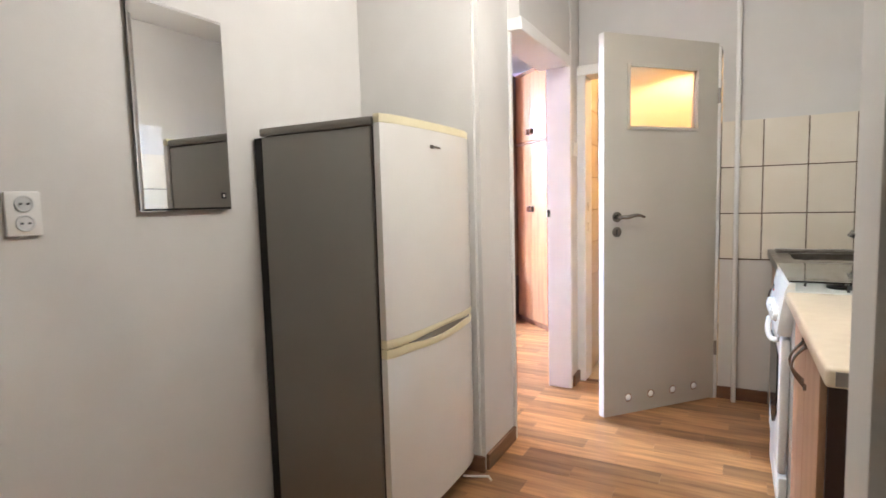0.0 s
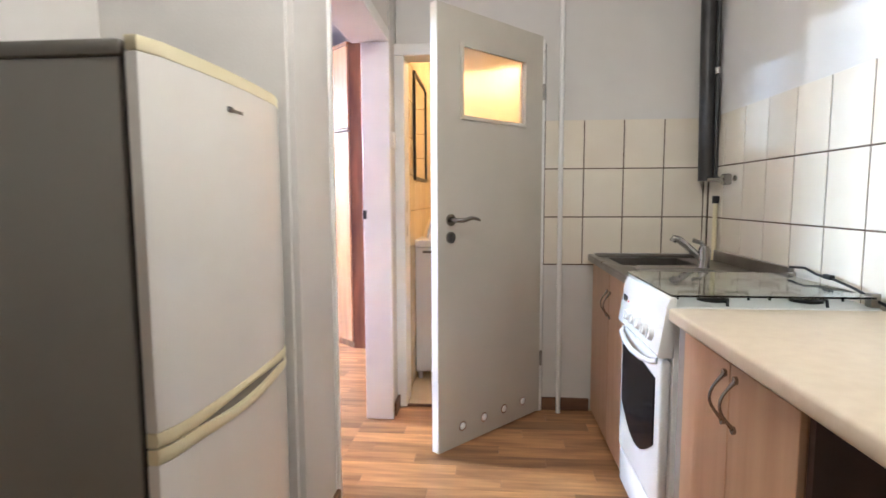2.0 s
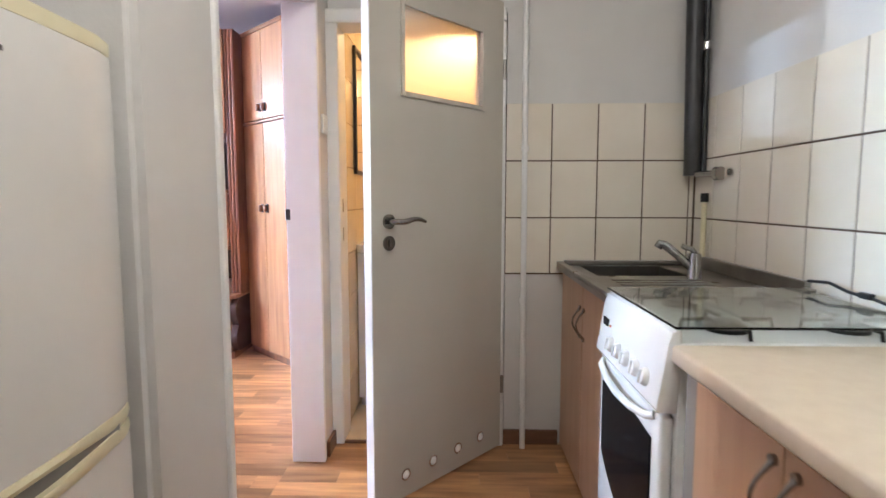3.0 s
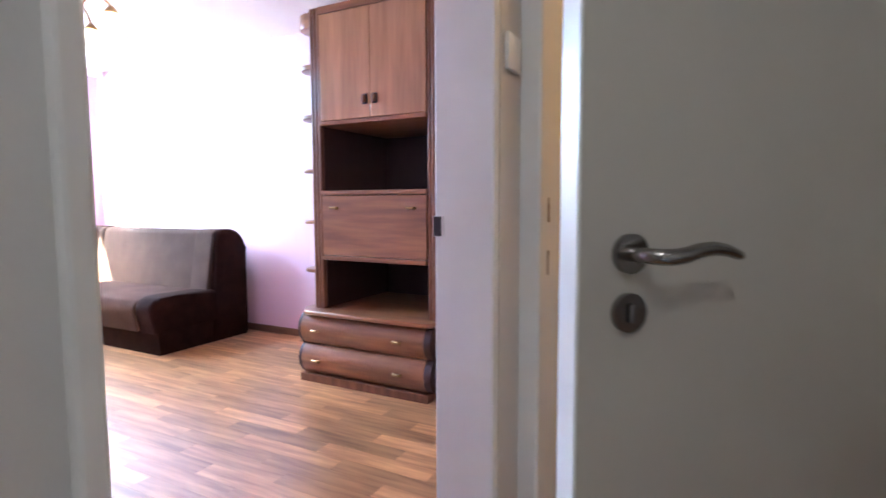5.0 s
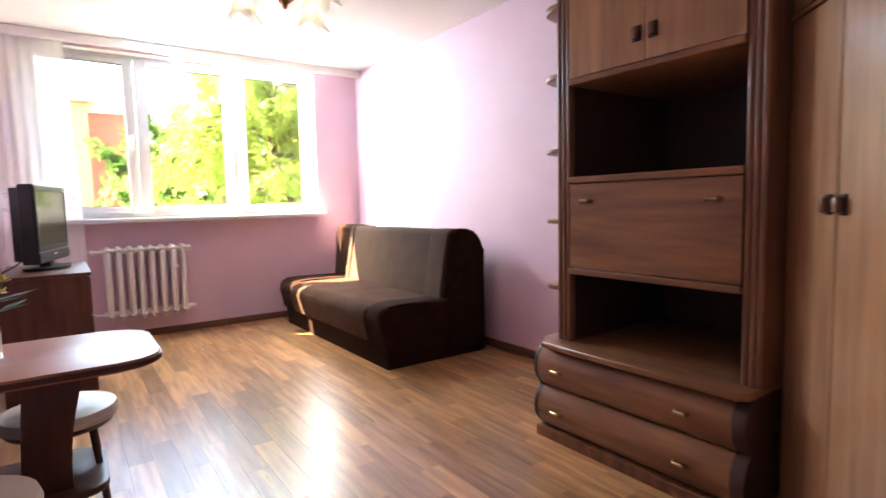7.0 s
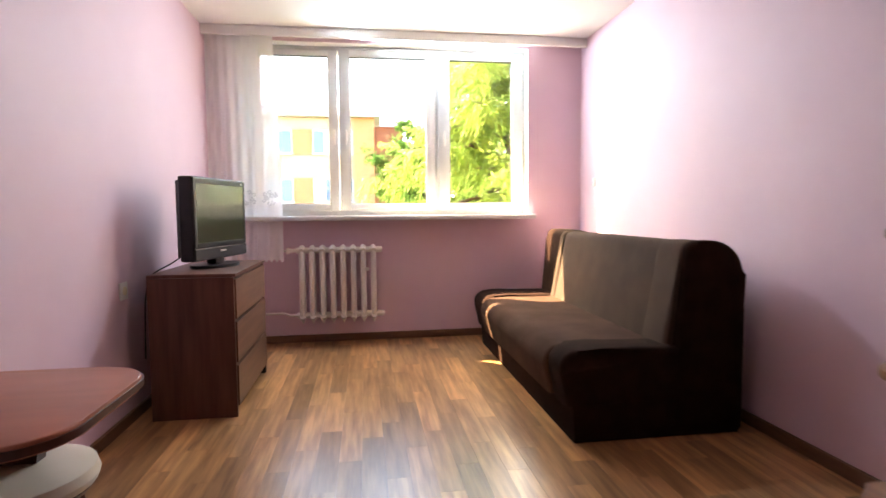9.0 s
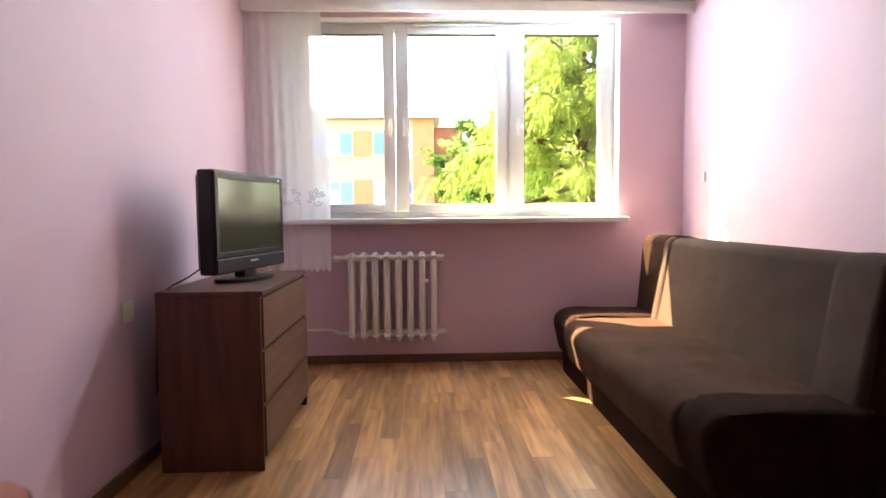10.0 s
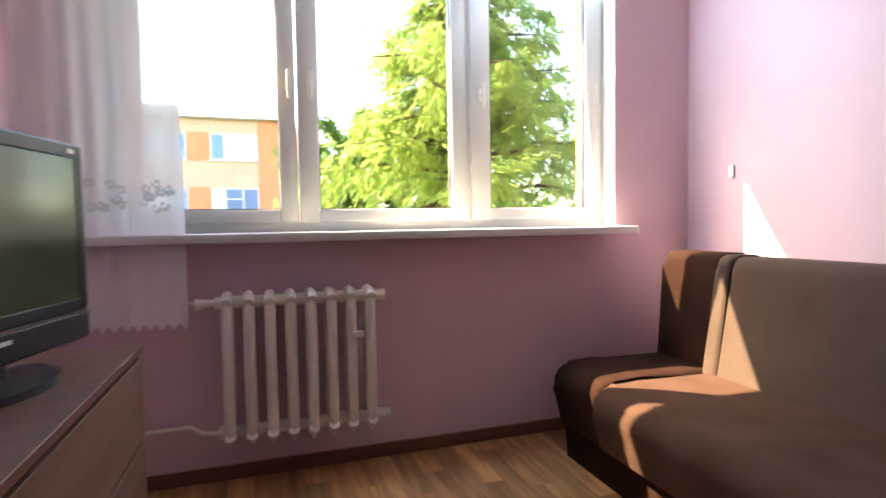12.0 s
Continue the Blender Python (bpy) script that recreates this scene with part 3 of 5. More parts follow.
for z in (1.186, 1.139):
    w = part("well", lathe([(0.0205, 0), (0.0205, 0.003), (0.018, 0.0035), (0.016, 0.001)], 20), M_PVC, so, "", True)
    w.matrix_basis = Matrix.Translation(OFFSET[so.name]) @ pose(XK + 0.012, 0.569, z, 0, 90, 0)
    for y in (-0.008, 0.008):
        part("pin_hole", T([(0.0, y, 0.001), (0.0, y, 0.0045)], 0.003, 8), M_BLACKM, w)

# worktop and base cabinet
wt = thing("worktop", "cream laminate worktop with rounded front edge", "worktop", (0.33, 1.5, 0.8))
part("slab", B(0.024, 0.630, 1.09, 1.970, 0.803, 0.842, 0.009, 3), M_WORKTOP, wt, "", True)
part("end_cap", B(0.04, 0.625, 1.0885, 1.0895, 0.809, 0.836), M_STEEL, wt, "grey edge strip")
c = thing("base_cabinet", "beech-look base cabinet with two doors and bow handles", "cabinet", (0.33, 1.62, 0))
part("body", B(0.062, 0.625, 1.335, 1.895, 0.08, 0.798), M_BEECH, c)
part("plinth", B(0.10, 0.60, 1.34, 1.89, 0.0, 0.08), M_BEECH, c)
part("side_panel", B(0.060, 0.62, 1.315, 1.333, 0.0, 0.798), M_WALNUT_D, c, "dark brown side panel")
for y0, y1, hy in ((1.337, 1.609, 1.577), (1.613, 1.893, 1.632)):
    d = part("door", B(0.046, 0.061, y0, y1, 0.085, 0.79, 0.002), M_BEECH, c, "beech-look door")
    arch_handle(d, 0.045, hy, 0.65, 0.762, -0.033)
# the shade on this strip is put in by a darker grey
single("filler_panel", B(0.05, 0.62, 1.90, 1.948, 0.0, 0.798, 0.002), M_FRIDGE_S, "filler strip beside the cooker, greyed for its shade", "panel")
# solid black block: the shade of the open recess put in as colour
single("recess_shade_block", B(0.30, 0.62, 1.12, 1.31, 0.0, 0.75, 0.003), M_BLACKM, "black block standing for the shaded recess under the worktop", "recess")

# cooker
st = thing("gas_cooker", "white gas cooker with black oven window and glass lid", "cooker", (0.32, 2.21, 0))
SY0, SY1 = 1.975, 2.462
part("body", B(0.045, 0.615, SY0, SY1, 0.06, 0.80, 0.004), M_ENAMEL, st, "", True)
part("plinth_drawer", B(0.018, 0.044, SY0 + 0.004, SY1 - 0.004, 0.07, 0.20, 0.006), M_ENAMEL, st, "white bottom drawer", True)
part("base", B(0.06, 0.60, SY0 + 0.02, SY1 - 0.02, 0, 0.06), M_BLACK, st)
# sloped control panel
part("control_panel", prism([(0.044, 0.69), (0.006, 0.69), (0.0, 0.70), (0.022, 0.842), (0.029, 0.864), (0.042, 0.872), (0.05, 0.868), (0.05, 0.80)], "y", SY0, SY1, 0.003), M_ENAMEL, st, "sloping white control panel", True)
TILT_P = math.degrees(math.atan2(0.024, 0.13))
for i, y in enumerate((2.06, 2.125, 2.20, 2.265, 2.33)):
    kb = part("knob", lathe([(0.021, 0), (0.021, 0.004), (0.017, 0.014), (0.006, 0.015)], 18), M_TRIM, st, "white turning knob", True)
    kb.matrix_basis = Matrix.Translation(OFFSET[st.name]) @ pose(0.0075, y, 0.742, 0, -90 + TILT_P, 0)
    part("grip", B(-0.016, 0.016, -0.004, 0.004, 0.012, 0.020, 0.002), M_ENAMEL, kb)
cl = part("clock", B(0.012, 0.02, 2.385, 2.44, 0.755, 0.80, 0.003), M_BLUEDISP, st, "dark clock display")
for y, z in ((2.365, 0.785), (2.355, 0.762)):
    part("button", T([(0.018, y, z), (0.010, y, z)], 0.004, 8), M_RED, st, "small red lamp")
od = part("oven_door", B(0.012, 0.043, SY0 + 0.006, SY1 - 0.006, 0.21, 0.682, 0.012, 3), M_ENAMEL, st, "white oven door", True)
win = [(SY0 + 0.05, 0.615), (SY0 + 0.05, 0.405)] + [(SY0 + 0.05 + (SY1 - SY0 - 0.10) * i / 14, 0.405 - 0.085 * math.sin(math.pi * i / 14)) for i in range(1, 14)] + [(SY1 - 0.05, 0.405), (SY1 - 0.05, 0.615)] + [(SY1 - 0.05 - (SY1 - SY0 - 0.10) * i / 14, 0.615 + 0.012 * math.sin(math.pi * i / 14)) for i in range(1, 14)]
part("oven_window", prism(win, "x", 0.0075, 0.0118), M_OVEN, od, "black curved oven window")
part("oven_handle", T([(0.013, SY0 + 0.04, 0.672), (0.0, SY0 + 0.06, 0.664), (-0.008, SY0 + 0.14, 0.652), (-0.011, (SY0 + SY1) / 2, 0.647), (-0.008, SY1 - 0.14, 0.652), (0.0, SY1 - 0.06, 0.664), (0.013, SY1 - 0.04, 0.672)], 0.0095, 12), M_ENAMEL, od, "bowed white bar handle", True)
part("hob", B(0.03, 0.61, SY0, SY1, 0.80, 0.845, 0.008), M_ENAMEL, st, "white enamel hob", True)
for x in (0.19, 0.46):
    for y in (2.08, 2.34):
        b = part("burner", lathe([(0.045, 0.845), (0.045, 0.853), (0.03, 0.857), (0.03, 0.862)], 20, (x, y, 0)), M_BLACK, st, "black gas burner cap", True)
for y in (2.08, 2.34):
    for x in (0.19, 0.46):
        for k in range(4):
            bm = bmesh.new()
            c, n = math.cos(k * math.pi / 2), math.sin(k * math.pi / 2)
            tube(bm, [(x + c * 0.105, y + n * 0.105, 0.847), (x + c * 0.10, y + n * 0.10, 0.866), (x + c * 0.035, y + n * 0.035, 0.867)], 0.0045, 8)
            part("support_wire", bm, M_BLACK, st, "black wire of the pan support")
part("lid", B(0.030, 0.58, SY0 - 0.012, SY1 + 0.008, 0.874, 0.880, 0.001), M_LID, st, "tinted glass lid, closed")
for y in (SY0 + 0.03, SY1 - 0.03):
    part("lid_hinge", B(0.585, 0.612, y - 0.014, y + 0.014, 0.845, 0.885, 0.003), M_STEEL, st)

# sink unit
c = thing("sink_cabinet", "beech-look sink base cabinet with two doors", "cabinet", (0.34, 2.87, 0))
part("body", B(0.072, 0.625, 2.475, 3.262, 0.08, 0.69), M_BEECH, c)
part("side_panel", B(0.072, 0.625, 2.475, 2.493, 0.692, 0.826), M_BEECH, c)
part("side_panel", B(0.072, 0.625, 3.244, 3.262, 0.692, 0.826), M_BEECH, c)
part("plinth", B(0.10, 0.60, 2.48, 3.25, 0, 0.08), M_BEECH, c)
for y0, y1, hy in ((2.477, 2.867, 2.84), (2.871, 3.26, 2.90)):
    d = part("door", B(0.052, 0.070, y0, y1, 0.03, 0.815, 0.002), M_BEECH, c, "beech-look door")
    arch_handle(d, 0.051, hy, 0.62, 0.73, -0.030)
sk = thing("kitchen_sink", "stained stainless steel inset sink with bowl and drainer", "sink", (0.34, 2.87, 0.83))
bm = bmesh.new()
SX0, SX1, KY0, KY1 = 0.030, 0.628, 2.466, 3.292
BX0, BX1, BY0, BY1 = 0.12, 0.47, 2.93, 3.235
for a in ((SX0, BX0, KY0, KY1), (BX1, SX1, KY0, KY1), (BX0, BX1, KY0, BY0), (BX0, BX1, BY1, KY1)):
    box(bm, a[0], a[1], a[2], a[3], 0.828, 0.848)
box(bm, SX0, SX0 + 0.03, KY0, KY1, 0.848, 0.862, 0.004)
box(bm, SX0 + 0.031, SX1 - 0.021, KY1 - 0.03, KY1, 0.848, 0.868, 0.004)
box(bm, SX1 - 0.02, SX1, KY0, KY1, 0.848, 0.90, 0.004)
part("rim", bm, M_STEEL, sk)
bm = bmesh.new()
t = 0.004
box(bm, BX0, BX0 + t, BY0, BY1, 0.70, 0.846)
box(bm, BX1 - t, BX1, BY0, BY1, 0.70, 0.846)
box(bm, BX0 + t, BX1 - t, BY0, BY0 + t, 0.70, 0.846)
box(bm, BX0 + t, BX1 - t, BY1 - t, BY1, 0.70, 0.846)
box(bm, BX0, BX1, BY0, BY1, 0.694, 0.70)
part("bowl", bm, M_STEEL, sk, "square steel bowl")
for i in range(6):
    part("drainer_rib", B(0.14, 0.46, 2.53 + i * 0.055, 2.545 + i * 0.055, 0.848, 0.852, 0.0015), M_STEEL, sk)
fa = thing("kitchen_tap", "chrome single-lever mixer tap on the sink", "tap", (0.452, 2.85, 0.848))
part("tap_body", lathe([(0.026, 0.848), (0.026, 0.853), (0.024, 0.858), (0.023, 0.93), (0.019, 0.944), (0.006, 0.946)], 18, (0.452, 2.85, 0)), M_TAP, fa, "", True)
part("spout", T([(0.447, 2.852, 0.885), (0.42, 2.86, 0.91), (0.385, 2.872, 0.945), (0.352, 2.88, 0.972), (0.337, 2.885, 0.976), (0.329, 2.887, 0.960)], 0.016, 12), M_TAP, fa, "", True)
part("lever", T([(0.452, 2.85, 0.942), (0.44, 2.852, 0.958), (0.405, 2.856, 0.970)], 0.010, 10), M_TAP, fa, "", True)

# pipes
p = thing("riser_pipe", "thin white heating pipe running up the kitchen wall", "pipe", (-0.125, 3.262, 0))
part("tube", T([(-0.118, 3.262, 0), (-0.122, 3.262, 0.7), (-0.127, 3.262, CEIL)], 0.0125, 12), M_TRIM, p, "", True)
for z in (0.69, 1.36):
    part("joint", T([(-0.123, 3.262, z - 0.012), (-0.123, 3.262, z + 0.012)], 0.0165, 12), M_TRIM, p, "", True)
p = thing("gas_riser", "thick dark grey wrapped gas pipe in the kitchen corner", "pipe", (0.585, 3.22, 1.24))
part("tube", T([(0.565, 3.22, CEIL), (0.573, 3.22, 1.9), (0.587, 3.22, 1.27), (0.587, 3.22, 1.24)], 0.036, 16), M_PIPE, p, "", True)
part("thin_pipe", T([(0.603, 3.19, CEIL), (0.612, 3.19, 1.78), (0.622, 3.19, 1.26), (0.60, 3.18, 1.245)], 0.010, 10), M_PIPE, p, "", True)
part("clamp", T([(0.612, 3.188, 1.755), (0.611, 3.188, 1.785)], 0.018, 12), M_CHROME, p, "bright pipe clamp", True)
part("elbow", T([(0.587, 3.20, 1.248), (0.60, 3.13, 1.244), (0.612, 3.06, 1.242)], 0.013, 12), M_TAP, p, "dull chrome valve arm", True)
part("rosette", T([(0.610, 3.055, 1.242), (0.617, 3.03, 1.242)], 0.027, 16), M_TAP, p, "dull chrome flange", True)
part("plug", T([(0.632, 2.985, 1.245), (0.624, 2.985, 1.245)], 0.013, 12), M_TAP, p, "small chrome wall plug", True)
p = thing("capped_water_pipe", "short cream pipe with a black end cap", "pipe", (0.612, 3.15, 0.86))
part("tube", T([(0.612, 3.15, 0.85), (0.612, 3.15, 1.13)], 0.011, 12), M_CREAM, p, "", True)
part("cap", T([(0.612, 3.15, 1.128), (0.612, 3.15, 1.165)], 0.016, 12), M_BLACK, p, "black cap", True)
cb = thing("power_cable", "black kitchen power cable lying along the tiled wall", "cable", (0.6, 2.2, 0.84))
part("cord", T([(0.60, 2.44, 0.905), (0.606, 2.36, 0.912), (0.60, 2.28, 0.90), (0.605, 2.20, 0.896), (0.60, 2.10, 0.886), (0.606, 1.99, 0.862), (0.60, 1.88, 0.845), (0.58, 1.76, 0.842)], 0.0045, 8), M_BLACK, cb, "", True)
part("plug", B(0.594, 0.612, 2.20, 2.24, 0.892, 0.908, 0.004), M_BLACK, cb)
kl = thing("kitchen_ceiling_lamp", "round white glass ceiling lamp", "ceiling lamp", (-0.45, 1.34, CEIL))
part("base", lathe([(0.06, CEIL - 0.03), (0.07, CEIL - 0.001)], 20, (-0.45, 1.34, 0)), M_TRIM, kl, "", True)
part("socket", T([(-0.45, 1.34, CEIL - 0.10), (-0.45, 1.34, CEIL - 0.03)], 0.02, 12), M_TRIM, kl, "", True)
cord = thing("fridge_cord", "white mains lead lying on the floor", "cable", (-1.05, 1.88, 0))
part("lead", T([(-1.12, 1.86, 0.006), (-1.06, 1.885, 0.006), (-1.02, 1.90, 0.007), (-1.0, 1.88, 0.006)], 0.005, 8), M_TRIM, cord, "", True)
single("wall_switch", B(-0.995, -0.984, 3.17, 3.25, 1.42, 1.50, 0.004), M_TRIM, "white light switch beside the bathroom door", "switch", True)

# ---- bathroom things ----
v = thing("vanity_unit", "small white washbasin cabinet", "vanity", (-0.74, 3.95, 0))
part("body", B(-0.952, -0.56, 3.735, 4.15, 0.10, 0.855, 0.004), M_ENAMEL, v)
d = part("door", B(-0.950, -0.562, 3.715, 3.733, 0.06, 0.852, 0.003), M_ENAMEL, v, "white cabinet door")
part("handle", B(-0.905, -0.845, 3.706, 3.714, 0.818, 0.833, 0.003), M_NICKEL, d, "small nickel pull")
part("basin", prism(rounded(-0.955, -0.54, 3.70, 4.17, 0.03), "z", 0.857, 0.898, 0.006), M_ENAMEL, v, "white ceramic basin top", True)
for x in (-0.93, -0.58):
    part("leg", T([(x, 4.12, 0.006), (x, 4.12, 0.1)], 0.015, 10), M_ENAMEL, v)
    part("leg", T([(x, 3.76, 0.006), (x, 3.76, 0.1)], 0.015, 10), M_ENAMEL, v)
fa = thing("basin_tap", "chrome basin mixer tap", "tap", (-0.90, 3.95, 0.898))
part("tap_body", T([(-0.905, 3.95, 0.898), (-0.892, 3.95, 0.955), (-0.872, 3.95, 1.012), (-0.866, 3.95, 1.022)], 0.024, 14, [0.028, 0.025, 0.024, 0.018]), M_CHROME, fa, "", True)
part("spout", T([(-0.892, 3.95, 0.94), (-0.86, 3.948, 0.972), (-0.81, 3.945, 0.982), (-0.765, 3.94, 0.975)], 0.014, 12, [0.02, 0.017, 0.0145, 0.013]), M_CHROME, fa, "", True)
part("lever", T([(-0.872, 3.95, 1.022), (-0.84, 3.95, 1.034), (-0.78, 3.948, 1.036)], 0.009, 10), M_CHROME, fa, "", True)
bmr = thing("bath_mirror", "bathroom wall mirror with thin black frame", "mirror", (-0.95, 4.0, 1.28))
part("glass", B(-0.952, -0.946, 3.70, 4.25, 1.29, 1.90), M_MIRROR, bmr)
bm = B(-0.953, -0.938, 3.68, 3.70, 1.27, 1.92)
box(bm, -0.953, -0.938, 4.25, 4.27, 1.27, 1.92)
box(bm, -0.953, -0.938, 3.70, 4.25, 1.27, 1.29)
box(bm, -0.953, -0.938, 3.70, 4.25, 1.90, 1.92)
part("frame", bm, M_BLACK, bmr, "thin black frame")
so2 = thing("bath_socket", "small white splash-proof socket on the tiles", "socket", (-0.75, 5.2, 1.28))
part("plate", B(-0.80, -0.72, 5.185, 5.205, 1.25, 1.34, 0.006), M_TRIM, so2, "", True)
bl = thing("bath_lamp", "small round white bathroom ceiling lamp", "ceiling lamp", (-0.45, 4.2, CEIL))
part("base", lathe([(0.05, CEIL - 0.03), (0.06, CEIL - 0.001)], 18, (-0.45, 4.2, 0)), M_TRIM, bl, "", True)

# ---- living room: window ----
wi = thing("window_1", "white three-sash plastic window in a deep niche", "window", (XW - 0.12, 3.8, WZ0), kind="structure")
FX0, FX1 = XW - 0.165, XW - 0.105          # frame depth
bm = B(FX0, FX1, WY0, WY0 + 0.045, WZ0, WZ1)
box(bm, FX0, FX1, WY1 - 0.045, WY1 - 0.003, WZ0, WZ1)
box(bm, FX0, FX1, WY0 + 0.045, WY1 - 0.045, WZ0, WZ0 + 0.05)
box(bm, FX0, FX1, WY0 + 0.045, WY1 - 0.045, WZ1 - 0.035, WZ1 - 0.003)
box(bm, FX0, FX1, 4.185, 4.245, WZ0 + 0.05, WZ1 - 0.035)
wf = part("window_frame", bm, M_PVC, wi)
part("window_hinge", B(FX1, FX1 + 0.022, 4.19, 4.21, WZ1 - 0.14, WZ1 - 0.06, 0.004), M_TRIM, wf)


def sash(y0, y1, handle_y, gy0, gy1):
    z0, z1 = WZ0 + 0.045, WZ1 - 0.03
    gz0, gz1 = 1.137, 2.345
    x0, x1 = FX0 + 0.012, FX1 + 0.016
    bm = bmesh.new()
    box(bm, x0, x1, y0, gy0, z0, z1, 0.006)
    box(bm, x0, x1, gy1, y1, z0, z1, 0.006)
    box(bm, x0, x1 - 0.001, gy0, gy1, z0, gz0, 0.006)
    box(bm, x0, x1 - 0.001, gy0, gy1, gz1, z1, 0.006)
    s = part("sash", bm, M_PVC, wi, "", True)
    p = part("pane", B(FX0 + 0.03, FX0 + 0.034, gy0 - 0.004, gy1 + 0.004, gz0 - 0.004, gz1 + 0.004), M_GLASS, s)
    p.visible_shadow = False
    bm = bmesh.new()
    for a, b in ((gy0, gy0 + 0.004), (gy1 - 0.004, gy1)):
        box(bm, FX0 + 0.034, FX1 + 0.006, a, b, gz0, gz1)
    box(bm, FX0 + 0.034, FX1 + 0.006, gy0 + 0.004, gy1 - 0.004, gz0, gz0 + 0.004)
    box(bm, FX0 + 0.034, FX1 + 0.006, gy0 + 0.004, gy1 - 0.004, gz1 - 0.004, gz1)
    part("gasket", bm, M_PIPE, s, "dark sealing gasket")
    if handle_y:
        h = part("window_handle", B(x1, x1 + 0.012, handle_y - 0.012, handle_y + 0.012, 1.66, 1.72, 0.004), M_TRIM, s, "white window handle", True)
        part("grip", B(x1 + 0.03, x1 + 0.044, handle_y - 0.009, handle_y + 0.009, 1.62, 1.745, 0.005), M_TRIM, h, "", True)
        part("neck", T([(x1 + 0.01, handle_y, 1.69), (x1 + 0.034, handle_y, 1.69)], 0.008, 8), M_TRIM, h)


sash(WY0 + 0.03, 3.400, 3.370, 2.70, 3.322)
sash(3.407, 4.205, 3.462, 3.497, 4.130)
sash(4.232, WY1 - 0.03, 4.285, 4.335, 4.882)
part("window_sill", B(XW - 0.11, XW + 0.165, WY0 - 0.02, 5.02, WZ0 - 0.035, WZ0 + 0.002, 0.006), M_PVC, wi, "white plastic window sill", True)
part("outer_sill", B(XW - 0.44, FX0, WY0, WY1, WZ0 - 0.02, WZ0 + 0.005, 0.003), M_STEEL, wi, "metal outer sill")
part("night_vent", B(FX1 + 0.017, FX1 + 0.032, 3.55, 4.10, WZ1 - 0.032, WZ1 - 0.016, 0.003), M_PVC, wi)

cr = thing("curtain_rail", "white wooden curtain rail across the whole window wall", "curtain rail", (XW, 3.9, 2.42))
part("board", B(XW + 0.10, XW + 0.13, YS + 0.002, YN - 0.002, 2.425, 2.498, 0.004), M_TRIM, cr)
part("top", B(XW + 0.001, XW + 0.10, YS + 0.002, YN - 0.002, 2.475, 2.496), M_TRIM, cr)

cu = thing("sheer_curtain", "sheer white lace curtain gathered at the window's side", "curtain", (XW + 0.06, 2.65, 0.68))


def curtain(y0, y1t, y1b, z0, z1, depth, folds, seed):
    rnd = random.Random(seed)
    ph = [rnd.uniform(0, 6.28) for _ in range(4)]
    bm = bmesh.new()
    nu, nv = 110, 40
    grid = []
    for i in range(nu + 1):
        col = []
        for j in range(nv + 1):
            u, v = i / nu, j / nv
            y1 = y1b + (y1t - y1b) * v ** 1.4
            amp = depth * (0.5 + 0.5 * (1 - v)) * (0.7 + 0.3 * math.sin(5 * u + ph[0])) * (1.0 if u < 0.66 else 0.35)
            x = XW + 0.065 + amp * math.sin(u * folds * 2 * math.pi + ph[1] + 0.5 * math.sin(3 * v + ph[2])) + 0.008 * math.sin(9 * u + 4 * v)
            if v < 0.35:
                x += 0.09 * (0.35 - v) / 0.35
            hem = 0.012 * math.sin(u * folds * 4 * math.pi) if j == 0 else 0
            col.append(bm.verts.new((x, y0 + (y1 - y0) * u, z0 + (z1 - z0) * v + hem)))
        grid.append(col)
    for a, b in zip(grid, grid[1:]):
        for j in range(nv):
            bm.faces.new((a[j], b[j], b[j + 1], a[j + 1]))
    return bm


part("cloth", curtain(YS + 0.01, 2.912, 2.965, 0.69, 2.47, 0.014, 7, 3), M_CURTAIN, cu, "", True)
bm = bmesh.new()
rnd = random.Random(4)
for i in range(26):
    y, z = rnd.uniform(2.45, 2.93), rnd.uniform(1.12, 1.24)
    for k in range(5):
        a = k * 1.257 + rnd.random()
        cy, cz = y + 0.012 * math.cos(a), z + 0.012 * math.sin(a)
        vs = [bm.verts.new((XW + 0.13, cy + 0.008 * math.cos(b), cz + 0.008 * math.sin(b))) for b in (0, 1.05, 2.09, 3.14, 4.19, 5.24)]
        bm.faces.new(vs)
tagged(part("lace_motif", bm, M_LACE, cu, "embroidered lace flowers"), kind="stuff")

# radiator
ra = thing("radiator", "white ribbed cast-iron radiator with eight columns", "radiator", (XW + 0.11, 3.4, 0.2))
RX, RY0, RY1 = XW + 0.125, 3.062, 3.705
N = 8
for i in range(N):
    y = RY0 + (RY1 - RY0) * (i + 0.5) / N
    bm = bmesh.new()
    for dx in (-0.045, 0.045):
        tube(bm, [(RX + dx, y, 0.235), (RX + dx, y, 0.27), (RX + dx, y, 0.74), (RX + dx, y, 0.775)], 0.02, 10, True, [0.016, 0.022, 0.022, 0.016])
    tube(bm, [(RX - 0.065, y, 0.765), (RX - 0.03, y, 0.785), (RX + 0.03, y, 0.785), (RX + 0.065, y, 0.765)], 0.022, 10)
    tube(bm, [(RX - 0.06, y, 0.244), (RX - 0.03, y, 0.222), (RX + 0.03, y, 0.222), (RX + 0.06, y, 0.244)], 0.022, 10)
    tube(bm, [(RX + 0.01, y, 0.23), (RX + 0.012, y, 0.18)], 0.01, 8, True, [0.02, 0.006])
    part("column", bm, M_RAD, ra, "", True)
for z in (0.765, 0.244):
    part("header", T([(RX, RY0 - 0.005, z), (RX, RY1 + 0.03, z)], 0.024, 12), M_RAD, ra, "", True)
part("end_plug", T([(RX, RY1 + 0.03, 0.244), (RX, RY1 + 0.045, 0.244)], 0.02, 10), M_RAD, ra)
